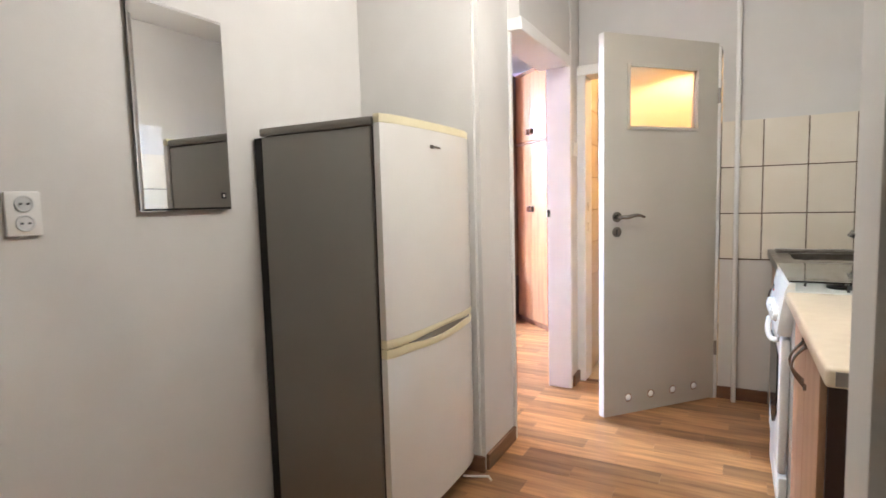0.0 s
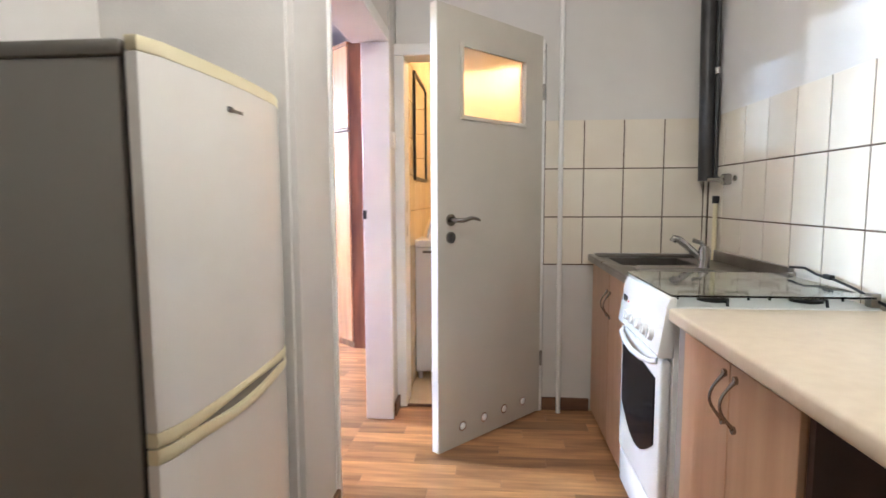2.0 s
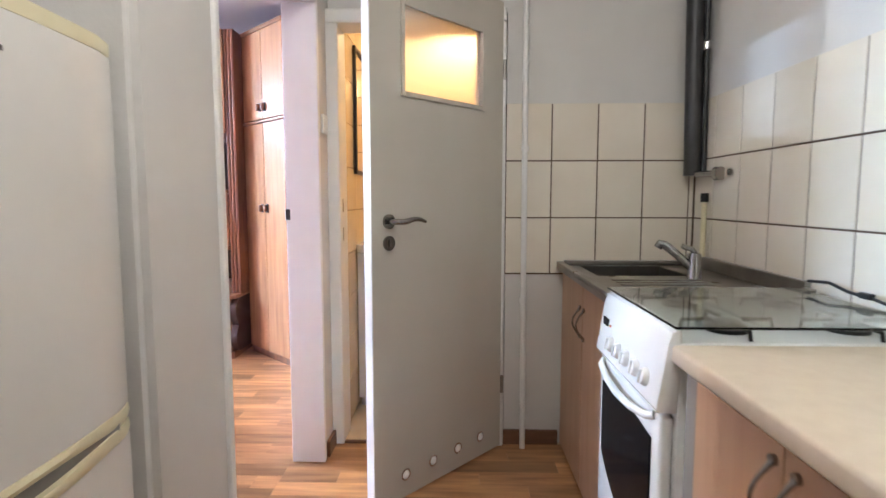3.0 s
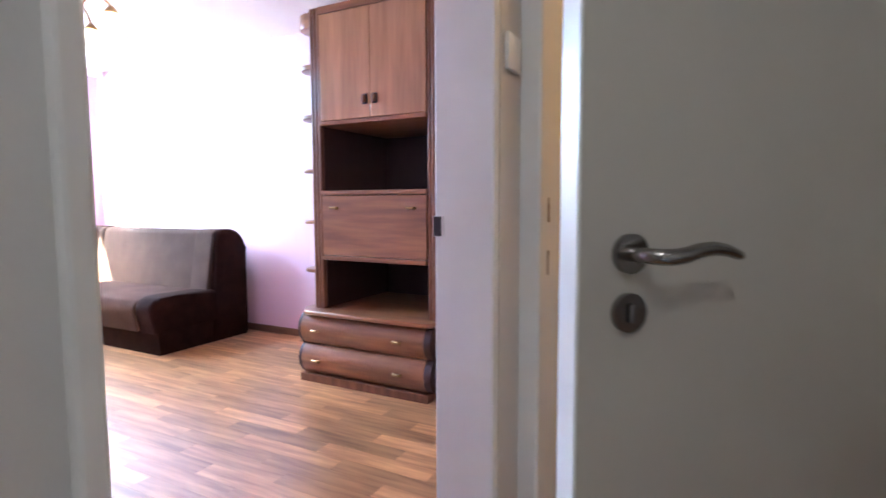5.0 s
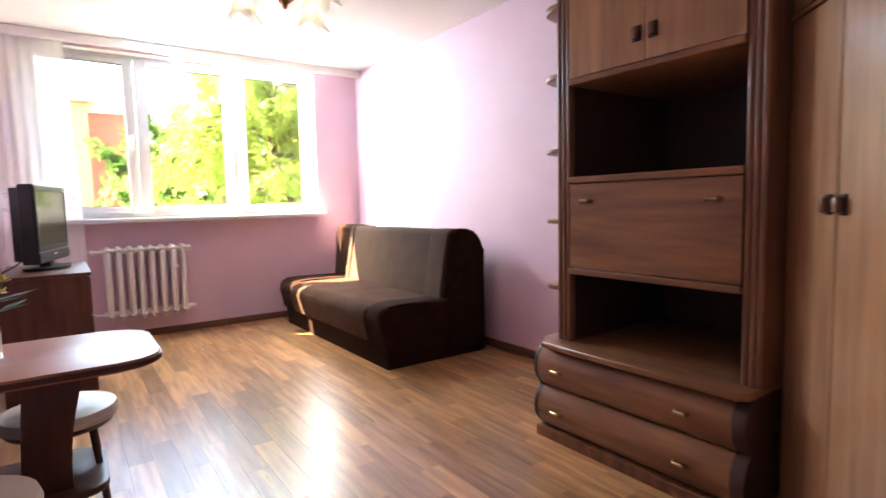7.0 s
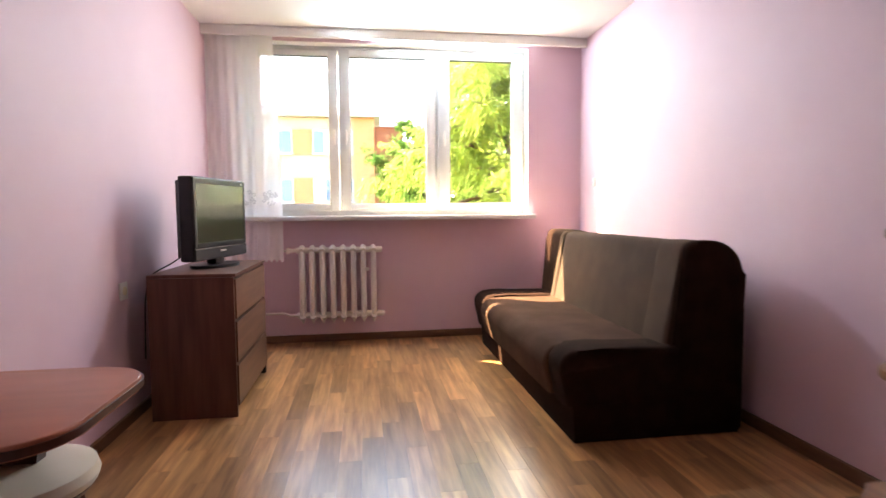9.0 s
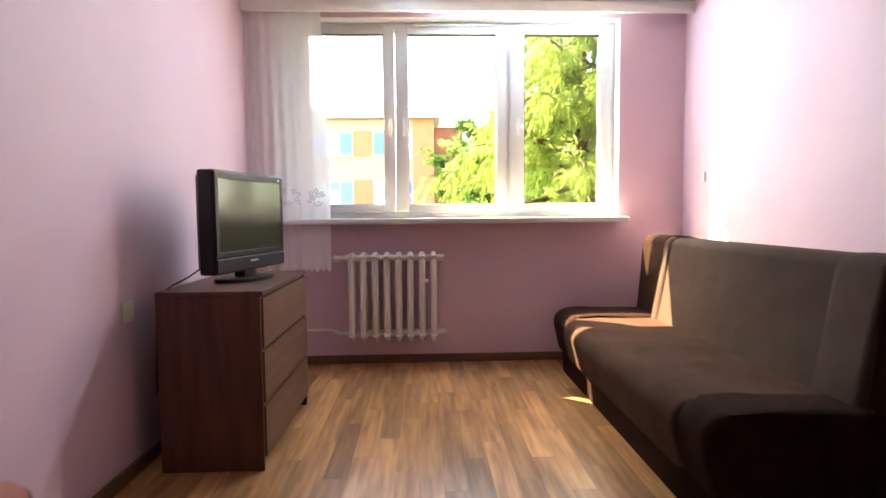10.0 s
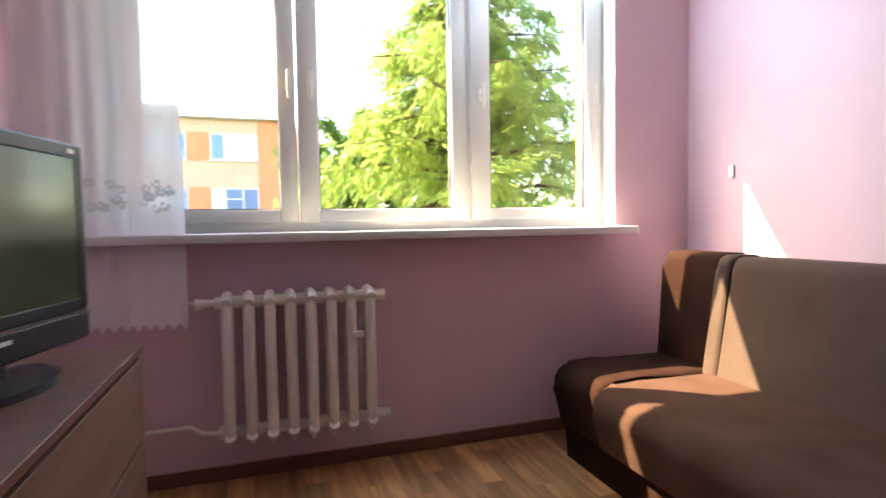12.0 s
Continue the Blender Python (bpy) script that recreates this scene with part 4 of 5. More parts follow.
part("valve", T([(RX, RY0 - 0.005, 0.765), (RX, RY0 - 0.03, 0.765), (RX, RY0 - 0.075, 0.762)], 0.018, 12, [0.013, 0.014, 0.026]), M_RAD, ra, "white thermostat valve", True)
part("cost_meter", B(RX + 0.064, RX + 0.078, 3.585, 3.63, 0.60, 0.625, 0.003), M_TRIM, ra, "small white heat meter")
part("feed_pipe", T([(RX, RY0 - 0.06, 0.762), (RX - 0.04, RY0 - 0.11, 0.762), (XW + 0.02, RY0 - 0.12, 0.762)], 0.010, 10), M_RAD, ra, "", True)
part("return_pipe", T([(RX, RY0, 0.244), (RX, RY0 - 0.06, 0.246), (XW + 0.04, RY0 - 0.12, 0.25), (XW + 0.035, 2.62, 0.245), (XW + 0.035, YS + 0.01, 0.243)], 0.010, 10), M_RAD, ra, "", True)

# ---- chest of drawers and television ----
DX0, DX1, DZY0, DZY1, DH = -5.675, -4.845, 2.505, 2.925, 0.755
dr = thing("chest_of_drawers", "dark brown three-drawer chest under the television", "chest of drawers", (-5.25, 2.7, 0))
part("top", B(DX0, DX1, DZY0, DZY1 + 0.012, DH - 0.018, DH, 0.002), M_DRESSER, dr)
part("side_panel", B(DX1 - 0.018, DX1, DZY0, DZY1, 0.0, DH - 0.019, 0.001), M_DRESSER, dr)
part("side_panel", B(DX0, DX0 + 0.018, DZY0, DZY1, 0.0, DH - 0.019, 0.001), M_DRESSER, dr)
part("back", B(DX0 + 0.018, DX1 - 0.018, DZY0, DZY0 + 0.01, 0.03, DH - 0.019), M_DRESSER, dr)
# solid carcass; its dark colour paints the shade between the drawer fronts
part("carcass", B(DX0 + 0.019, DX1 - 0.019, DZY0 + 0.011, DZY1 - 0.012, 0.05, DH - 0.02), M_WALNUT_D, dr, "carcass coloured dark as the shade between drawers")
part("foot", B(DX0 + 0.01, DX0 + 0.05, DZY1 - 0.03, DZY1 + 0.004, 0, 0.05, 0.003), M_BLACKM, dr)
for z0, z1 in ((0.055, 0.268), (0.285, 0.498), (0.515, 0.722)):
    part("drawer_front", B(DX0 + 0.004, DX1 - 0.020, DZY1 - 0.012, DZY1 + 0.008, z0, z1, 0.002), M_DRESSER_F, dr, "brown wood-grain drawer front")

tv = thing("television", "black flat television on a swivel foot", "television", m=pose(-5.29, 2.735, DH, 0, 0, 180 - 14.0) @ Matrix.Diagonal((0.885, 1, 0.965, 1)))
# own axes: x along the screen, front faces -y
part("stand_base", prism([(0.20 * math.cos(a) , 0.02 + (0.11 if math.sin(a) > 0 else 0.13) * math.sin(a)) for a in [i * math.pi / 16 for i in range(32)]], "z", 0.001, 0.018, 0.005), M_BLACK, tv, "oval black foot", True)
part("stand_neck", B(-0.055, 0.055, -0.02, 0.04, 0.018, 0.075, 0.006), M_BLACK, tv, "", True)
bm = B(-0.34, 0.34, -0.035, 0.045, 0.05, 0.53, 0.012, 3)
part("housing", bm, M_BLACK, tv, "", True)
part("rear_housing", prism([(-0.33, 0.045), (0.33, 0.045), (0.25, 0.105), (-0.25, 0.105)], "z", 0.07, 0.51, 0.004), M_BLACKM, tv)
bm = bmesh.new()
box(bm, -0.33, -0.301, -0.040, -0.0355, 0.13, 0.522, 0.002)
box(bm, 0.301, 0.33, -0.040, -0.0355, 0.13, 0.522, 0.002)
box(bm, -0.30, 0.30, -0.040, -0.0355, 0.492, 0.522, 0.002)
box(bm, -0.30, 0.30, -0.040, -0.0355, 0.13, 0.153, 0.002)
part("bezel", bm, M_BLACK, tv)
part("screen", B(-0.30, 0.30, -0.0375, -0.0355, 0.154, 0.491), M_SCREEN, tv, "dark switched-off screen tinted green as a reflection")
part("speaker_bar", B(-0.33, 0.33, -0.042, -0.0355, 0.058, 0.118, 0.003), M_BLACK, tv)
part("silver_line", B(-0.325, 0.325, -0.043, -0.0405, 0.1195, 0.1235), M_STEEL, tv)
bm = bmesh.new()
for i in range(6):
    box(bm, -0.036 + i * 0.012, -0.027 + i * 0.012, -0.0435, -0.0425, 0.094, 0.103)
part("badge", bm, M_LABEL, tv, "small pale maker's badge")
part("corner_mark", B(0.27, 0.295, -0.041, -0.0402, 0.502, 0.512), M_LABEL, tv)
ca = thing("tv_cable", "thin black cable behind the television", "cable", (-5.0, 2.5, 0.75))
part("cord", T([(-5.02, 2.66, 0.86), (-4.99, 2.58, 0.80), (-4.975, 2.52, 0.768), (-4.97, 2.47, 0.735), (-4.965, 2.45, 0.60), (-4.965, 2.44, 0.30)], 0.0035, 8), M_BLACK, ca, "", True)

so = thing("wall_socket", "white wall socket beside the chest of drawers", "socket", (-4.835, YS, 0.68))
part("plate", B(-4.875, -4.795, YS, YS + 0.012, 0.637, 0.725, 0.004), M_TRIM, so, "", True)
part("well", T([(-4.835, YS + 0.011, 0.681), (-4.835, YS + 0.014, 0.681)], 0.022, 18), M_CREAM, so, "", True)
single("wall_hook", B(-6.195, -6.165, YN - 0.012, YN, 1.265, 1.33, 0.005), M_TRIM, "small white wall fitting above the sofa", "wall fitting", True)

# ---- sofa bed ----
sf = thing("sofa_bed", "brown plush sofa bed with taupe back and dark ends", "sofa", (-5.2, 5.0, 0))
AX0, AX1 = -6.20, -4.235          # ends
EF, EW, WW = 0.345, 0.195, 0.075                        # width of the end blocks


def seat_profile(y0, y1, z0, z1, r):
    return [(y1, z0)] + [(y1, z1)] + [(y0 + r + 0.12, z1 + 0.006)] + arc(y0 + r, z1 - r, r, 90, 200, 8) + [(y0 + 0.035, z0)]


def back_profile(top, front_top, front_bottom, z0, rear=5.36):
    r = 0.055
    return [(front_bottom, z0)] + [(front_top, top - r - 0.02)] + arc(front_top + r, top - r, r, 170, 90, 6) + arc(rear - 0.16, top - 0.16, 0.16, 90, 0, 8) + [(rear, z0)]


for a, b in ((AX0, AX0 + EF), (AX1 - EW, AX1)):
    e = part("end_block", prism(seat_profile(4.460, 5.05, 0.165, 0.432, 0.085), "x", a, b, 0.03, 4), M_SOFA_B, sf, "dark brown plush end cushion", True)
    # near wing is a thin dark panel: backlit shade put in as colour
    part("end_back", prism(back_profile(0.918, 5.065, 4.975, 0.02), "x", a if a < -6 else AX1 - WW, b, 0.035, 4), M_SOFA_B, sf, "dark brown plush back wing", True)
part("base", prism([(4.530, 0.0), (4.515, 0.19), (5.35, 0.19), (5.35, 0.0)], "x", AX0 + 0.01, AX1 - 0.005, 0.01), M_SOFA_B, sf, "dark brown plush base", True)
part("rear_panel", B(AX0 + 0.01, AX1 - 0.005, 5.05, 5.375, 0.0, 0.62, 0.03, 3), M_SOFA_B, sf, "", True)
part("seat", prism(seat_profile(4.440, 5.06, 0.175, 0.420, 0.09), "x", AX0 + EF - 0.006, AX1 - EW + 0.012, 0.022, 4), M_SOFA_S, sf, "worn brown plush seat", True)
part("backrest", prism(back_profile(0.908, 5.07, 4.985, 0.38), "x", AX0 + EF + 0.055, AX1 - EW - 0.062, 0.014, 3), M_SOFA_G, sf, "taupe plush back panel", True)
part("back_strip", prism(back_profile(0.914, 5.055, 4.965, 0.38), "x", AX1 - EW - 0.060, AX1 - WW + 0.03, 0.02, 3), M_SOFA_G, sf, "taupe plush edge roll", True)
part("back_strip", prism(back_profile(0.914, 5.062, 4.977, 0.38), "x", AX0 + EF - 0.02, AX0 + EF + 0.053, 0.02, 3), M_SOFA_G, sf, "taupe plush edge roll", True)

# ---- wall unit ----
UY, UX0, UX1, UTOP = 4.672, -2.875, -1.972, 2.31
u = thing("wall_unit", "walnut wall unit with cupboards, drop-front desk and drawers", "wall unit", (-2.42, 5.0, 0))
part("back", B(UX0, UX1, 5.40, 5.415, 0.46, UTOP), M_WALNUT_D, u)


def pilaster(x0, x1):
    # three rounded flutes along the front
    w, out = (x1 - x0) / 3, [(x1, 5.41), (x0, 5.41)]
    for k in range(3):
        out += [(x0 + w * (k + 0.5) - w / 2 * math.cos(math.pi * i / 8) * 0.92, UY + 0.012 - w * 0.34 * math.sin(math.pi * i / 8)) for i in range(9)]
    return prism(out, "z", 0.463, UTOP)


part("side_post", pilaster(UX0, UX0 + 0.078), M_WALNUT, u, "fluted walnut side post", True)
part("side_post", pilaster(UX1 - 0.072, UX1), M_WALNUT, u, "fluted walnut side post", True)
IX0, IX1 = UX0 + 0.079, UX1 - 0.073
part("top_board", B(IX0, IX1, UY - 0.004, 5.40, UTOP - 0.045, UTOP, 0.004), M_WALNUT_H, u)
for z0, z1 in ((1.60, 1.628), (1.178, 1.206), (0.775, 0.803)):
    part("shelf", B(IX0, IX1, UY - 0.008, 5.40, z0, z1, 0.006), M_WALNUT_H, u)
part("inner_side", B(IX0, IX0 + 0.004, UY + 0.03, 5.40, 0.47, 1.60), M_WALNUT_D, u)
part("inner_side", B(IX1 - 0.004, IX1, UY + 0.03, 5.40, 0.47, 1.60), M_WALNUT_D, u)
mid = (IX0 + IX1) / 2
for a, b, kx in ((IX0 + 0.002, mid - 0.0015, mid - 0.035), (mid + 0.0015, IX1 - 0.002, mid + 0.035)):
    d = part("door", B(a, b, UY, UY + 0.018, 1.63, UTOP - 0.047, 0.003), M_WALNUT_L, u, "brown wood-grain cupboard door")
    part("knob_plate", B(kx - 0.018, kx + 0.018, UY - 0.006, UY, 1.705, 1.765, 0.002), M_BLACK, d, "dark square knob plate")
    part("knob", B(kx - 0.014, kx + 0.014, UY - 0.028, UY - 0.006, 1.712, 1.758, 0.008), M_WALNUT, d, "brown wooden knob", True)
d = part("desk_flap", B(IX0 + 0.002, IX1 - 0.002, UY, UY + 0.018, 0.806, 1.175, 0.003), M_WALNUT_H, u, "closed drop-front desk flap")
for x in (-2.70, -2.145):
    part("pull", T([(x - 0.026, UY - 0.001, 1.098), (x - 0.021, UY - 0.018, 1.10), (x + 0.021, UY - 0.018, 1.10), (x + 0.026, UY - 0.001, 1.098)], 0.0085, 10), M_BRASS, d, "bronze pull handle", True)
# base with bulged drawers
BX_0, BX_1, BYF = -2.93, -2.025, 4.60
part("base_top", prism([(BX_0 + 0.05, BYF - 0.025), (BX_1 + 0.02, BYF - 0.025), (BX_1 + 0.05, BYF), (BX_1 + 0.05, 5.41), (BX_0 - 0.03, 5.41), (BX_0 - 0.03, BYF + 0.08)], "z", 0.435, 0.462, 0.008, 3), M_WALNUT_H, u, "", True)
bulge = [(BYF + 0.05, 0.05)] + [(BYF + 0.035 - 0.050 * math.sin(math.pi * i / 10) ** 0.75, 0.055 + 0.185 * i / 10) for i in range(11)] + [(BYF + 0.035 - 0.050 * math.sin(math.pi * i / 10) ** 0.75, 0.245 + 0.185 * i / 10) for i in range(11)] + [(5.40, 0.434), (5.40, 0.05)]
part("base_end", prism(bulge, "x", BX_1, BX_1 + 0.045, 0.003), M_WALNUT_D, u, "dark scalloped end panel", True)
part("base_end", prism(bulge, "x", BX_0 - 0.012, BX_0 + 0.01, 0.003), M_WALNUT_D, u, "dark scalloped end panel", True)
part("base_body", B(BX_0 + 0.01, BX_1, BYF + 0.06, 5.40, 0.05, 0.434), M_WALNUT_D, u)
part("plinth", B(BX_0 - 0.012, BX_1 + 0.02, BYF + 0.0, 5.38, 0.0, 0.049, 0.004), M_WALNUT, u)
for z in (0.056, 0.246):
    prof = [(BYF + 0.058, z)] + [(BYF + 0.03 - 0.044 * math.sin(math.pi * i / 12) ** 0.75, z + 0.183 * i / 12) for i in range(13)] + [(BYF + 0.058, z + 0.183)]
    d = part("drawer", prism(prof, "x", BX_0 + 0.012, BX_1 - 0.002), M_WALNUT_H, u, "bulging walnut drawer front", True)
    for x in (-2.80, -2.20):
        part("pull", T([(x - 0.026, BYF - 0.006, z + 0.09), (x - 0.020, BYF - 0.031, z + 0.092), (x + 0.020, BYF - 0.031, z + 0.092), (x + 0.026, BYF - 0.006, z + 0.09)], 0.0085, 10), M_BRASS, d, "bronze pull handle", True)
# rounded end shelves
es = thing("corner_shelf_rack", "walnut end shelves with rounded corners on the wall unit", "shelf", (-3.0, 5.2, 0))
for z, th in ((2.27, 0.09), (1.985, 0.03), (1.675, 0.024), (1.335, 0.022), (1.005, 0.022), (0.69, 0.022), (0.07, 0.05)):
    out = [(UX0 - 0.001, 5.41), (UX0 - 0.001, 4.72), (UX0 - 0.07, 4.725)] + arc(UX0 - 0.06, 4.84, 0.115, -80, -178, 8) + [(UX0 - 0.18, 5.10), (UX0 - 0.18, 5.41)]
    part("shelf", prism(out, "z", z - th / 2, z + th / 2, 0.004), M_WALNUT_H, es, "", True)

# ---- corner wardrobe, in its own axes: x along the front from the outer corner, y inwards ----
wa, wb = Vector((-1.545, 4.405)), Vector((-1.965, 4.80))
ang = math.degrees(math.atan2((wb - wa).y, (wb - wa).x))
WL = (wb - wa).length
wd = thing("corner_wardrobe", "tall walnut corner wardrobe with diagonal double doors", "wardrobe", m=pose(wa.x, wa.y, 0, 0, 0, ang))
WT, SPL = 2.31, 1.665
part("plinth", B(0.0, WL, -0.02, -0.06, 0.0, 0.05), M_WALNUT, wd)
for z0, z1, kz in ((0.055, SPL - 0.006, 1.075), (SPL + 0.022, WT - 0.03, 1.765)):
    for a, b, kx in ((0.004, WL / 2 - 0.0015, WL / 2 - 0.034), (WL / 2 + 0.0015, WL - 0.004, WL / 2 + 0.034)):
        d = part("door", B(a, b, 0.0, -0.018, z0, z1, 0.003), M_WALNUT_L, wd, "brown wood-grain wardrobe door")
        part("knob_plate", B(kx - 0.016, kx + 0.016, 0.0, 0.006, kz - 0.03, kz + 0.03, 0.002), M_BLACK, d, "dark square knob plate")
        part("knob", B(kx - 0.013, kx + 0.013, 0.006, 0.03, kz - 0.023, kz + 0.023, 0.008), M_WALNUT, d, "brown wooden knob", True)
part("rail", B(0.0, WL, 0.004, -0.02, SPL, SPL + 0.016, 0.003), M_WALNUT_H, wd)
part("top_rail", B(0.0, WL, 0.004, -0.02, WT - 0.028, WT, 0.003), M_WALNUT_H, wd)
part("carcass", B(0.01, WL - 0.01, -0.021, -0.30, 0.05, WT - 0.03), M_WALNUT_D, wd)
side = part("side_panel", B(wa.x + 0.012, XL - 0.018, wa.y + 0.012, wa.y + 0.034, 0.0, WT, 0.003), M_WALNUT, wd, "dark brown side panel")
side.matrix_basis = wd.matrix_basis.inverted()

# ---- table and stools ----
TZ = 0.665
tb = thing("dining_table", "red-brown laminate table with dark curved legs", "table", (-3.23, 2.75, 0))
top = rounded(-3.46, -2.94, YS + 0.03, 3.05, 0.13, 8)
part("tabletop", prism(top, "z", TZ - 0.030, TZ, 0.007, 3), M_TABLE, tb, "glossy red-brown table top", True)
part("edge_band", prism(rounded(-3.464, -2.936, YS + 0.026, 3.054, 0.134, 8), "z", TZ - 0.024, TZ - 0.008), M_TABLE_D, tb, "dark edge band", True)


def curved_leg(y):
    prof = []
    for i in range(11):
        v = i / 10
        prof.append((y + 0.09 - 0.05 * math.sin(math.pi * v) , v * (TZ - 0.032)))
    for i in range(10, -1, -1):
        v = i / 10
        prof.append((y - 0.06 - 0.02 * math.sin(math.pi * v), v * (TZ - 0.032)))
    return prof


for y in (2.755, 2.50):
    for x in (-3.38, -3.12):
        part("leg", prism(curved_leg(y), "x", x, x + 0.04, 0.004), M_TABLE_D, tb, "dark curved plank leg", True)
part("lower_shelf", prism(rounded(-3.40, -3.03, 2.44, 2.89, 0.08), "z", 0.25, 0.272, 0.004), M_TABLE_D, tb, "", True)


def stool(place, group):
    s = thing("stool", "round cream vinyl stool with dark metal legs", "stool", m=pose(*place), group=group)
    part("seat", lathe([(0.14, 0.405), (0.165, 0.412), (0.172, 0.43), (0.165, 0.452), (0.12, 0.466), (0.02, 0.468)], 28), M_SEATC, s, "domed cream vinyl seat", True)
    part("seat_ring", lathe([(0.150, 0.392), (0.158, 0.404)], 28), M_TABLE_D, s, "", True)
    for k in range(4):
        a = k * math.pi / 2 + 0.78
        part("leg", T([(0.12 * math.cos(a), 0.12 * math.sin(a), 0.395), (0.15 * math.cos(a), 0.15 * math.sin(a), 0.2), (0.175 * math.cos(a), 0.175 * math.sin(a), 0.0)], 0.011, 10), M_TABLE_D, s, "", True)
    return s


s1 = stool((-3.33, 2.77, 0), "stools at the table")
copy_thing(s1, pose(-2.71, 2.57, 0, 0, 0, 20))

jr = thing("flower_jar", "glass jar of pale yellow flowers on the table", "vase", (-3.20, 2.60, TZ))
part("jar", lathe([(0.045, 0), (0.05, 0.004), (0.05, 0.10), (0.044, 0.125), (0.040, 0.15), (0.042, 0.155), (0.038, 0.152), (0.046, 0.10), (0.046, 0.008), (0.01, 0.006)], 24, (-3.20, 2.60, TZ + 0.001)), M_JAR, jr, "clear glass jar", True)
part("paper_label", prism(arc(-3.20, 2.60, 0.0512, -60, 80, 10) + arc(-3.20, 2.60, 0.0505, 80, -60, 10), "z", TZ + 0.03, TZ + 0.09), M_LABEL, jr, "pale paper label")
rnd = random.Random(9)
bm, bs = bmesh.new(), bmesh.new()
for i in range(9):
    a, r = rnd.uniform(0, 6.28), rnd.uniform(0.02, 0.075)
    tip = Vector((-3.20 + r * math.cos(a), 2.60 + r * math.sin(a), TZ + rnd.uniform(0.185, 0.235)))
    tube(bs, [(-3.20 + 0.01 * math.cos(a), 2.60 + 0.01 * math.sin(a), TZ + 0.02), tip], 0.0025, 6)
    for k in range(14):
        b, el = rnd.uniform(0, 6.28), rnd.uniform(0.0, 1.3)
        d = Vector((math.cos(b) * math.cos(el), math.sin(b) * math.cos(el), math.sin(el)))
        q = d.cross(Vector((0, 0, 1))).normalized() * 0.009
        vs = [bm.verts.new(tip + p) for p in (-q * 0.4, d * 0.015 - q, d * 0.03, d * 0.015 + q)]
        bm.faces.new(vs)
    d = Vector((math.cos(a), math.sin(a), 0.2))
    q = d.cross(Vector((0, 0, 1))).normalized() * 0.018
    base = tip - Vector((0, 0, 0.05))
    bs.faces.new([bs.verts.new(base + p) for p in (-q * 0.2, d * 0.04 - q, d * 0.09, d * 0.04 + q)])
part("blossom", bm, M_YELLOW, jr, "pale yellow blossom")
part("foliage", bs, M_GREENL, jr, "green stems and leaves")

# ---- chandelier ----
ch = thing("chandelier", "bronze three-arm chandelier with white flower-shaped shades", "chandelier", (-3.673, 3.729, CEIL))
CX, CY = -3.673, 3.729
part("canopy", lathe([(0.055, CEIL - 0.001), (0.05, CEIL - 0.03), (0.012, CEIL - 0.045)], 20, (CX, CY, 0)), M_BRASS, ch, "", True)
part("rod", T([(CX, CY, CEIL - 0.04), (CX, CY, 2.10)], 0.008, 10), M_BRASS, ch, "", True)
part("hub", lathe([(0.011, 2.27), (0.017, 2.25), (0.020, 2.20), (0.026, 2.15), (0.022, 2.12), (0.030, 2.10), (0.054, 2.092), (0.056, 2.08), (0.044, 2.06), (0.024, 2.045), (0.013, 2.035), (0.011, 2.025), (0.004, 2.015)], 20, (CX, CY, 0)), M_BRASS, ch, "turned wood and bronze hub", True)
for a in (math.radians(214), math.radians(128), math.radians(20)):
    ca_, sa = math.cos(a), math.sin(a)
    pts = [(CX + r * ca_, CY + r * sa, z) for r, z in ((0.035, 2.095), (0.05, 2.14), (0.08, 2.19), (0.125, 2.218), (0.17, 2.212), (0.21, 2.19), (0.235, 2.165), (0.24, 2.15))]
    part("arm", T(pts, 0.006, 8), M_BRASS, ch, "curved bronze arm", True)
    bm = bmesh.new()
    rings = []
    c = Vector((CX + 0.24 * ca_, CY + 0.24 * sa, 0.055))
    for j, (r, z) in enumerate(((0.018, 2.085), (0.034, 2.066), (0.045, 2.03), (0.054, 1.985), (0.076, 1.945))):
        ring = []
        for i in range(30):
            th = 2 * math.pi * i / 30
            wob = 0.25 * (j / 4) ** 2 * math.cos(5 * th)
            ring.append(bm.verts.new(c + Vector((r * (1 + wob) * math.cos(th), r * (1 + wob) * math.sin(th), z - 0.018 * (j / 4) ** 2 * math.cos(5 * th)))))
        rings.append(ring)
    for p0, p1 in zip(rings, rings[1:]):
        for i in range(30):
            bm.faces.new((p0[i], p0[(i + 1) % 30], p1[(i + 1) % 30], p1[i]))
    part("shade", bm, M_SHADE, ch, "white glass flower shade", True)
    part("shade_cap", lathe([(0.036, 2.066), (0.035, 2.072), (0.026, 2.086), (0.012, 2.104), (0.005, 2.108)], 20, (c.x, c.y, 0.055)), M_BRASS, ch, "bronze cap above the shade", True)
    part("bulb", lathe([(0.010, 2.066), (0.014, 2.055), (0.022, 2.036), (0.021, 2.022), (0.012, 2.010), (0.002, 2.006)], 16, (c.x, c.y, 0.055)), M_BULB, ch, "lit warm bulb", True)

# ---- outdoors ----
GZ = -6.8
structure("ground", B(-400, XW - 0.5, -300, 300, GZ - 0.5, GZ), M_GRASS, "green lawn below the window")
BXF = -36.0
ap = thing("apartment_building", "orange and cream plastered apartment block with flat roof", "building", (BXF - 6, -8, GZ))
part("wall", B(BXF - 11, BXF, -24, 4.3, GZ, 6.88), M_CREAMP, ap, "cream plaster wall")
part("roof", B(BXF - 11.2, BXF + 0.45, -24.3, 4.7, 6.88, 7.45, 0.05), M_ROOF, ap, "pale flat roof edge")
part("roof_rail", T([(BXF - 1, -24, 7.8), (BXF - 1, 4.4, 7.8)], 0.03, 6), M_ROOF, ap)
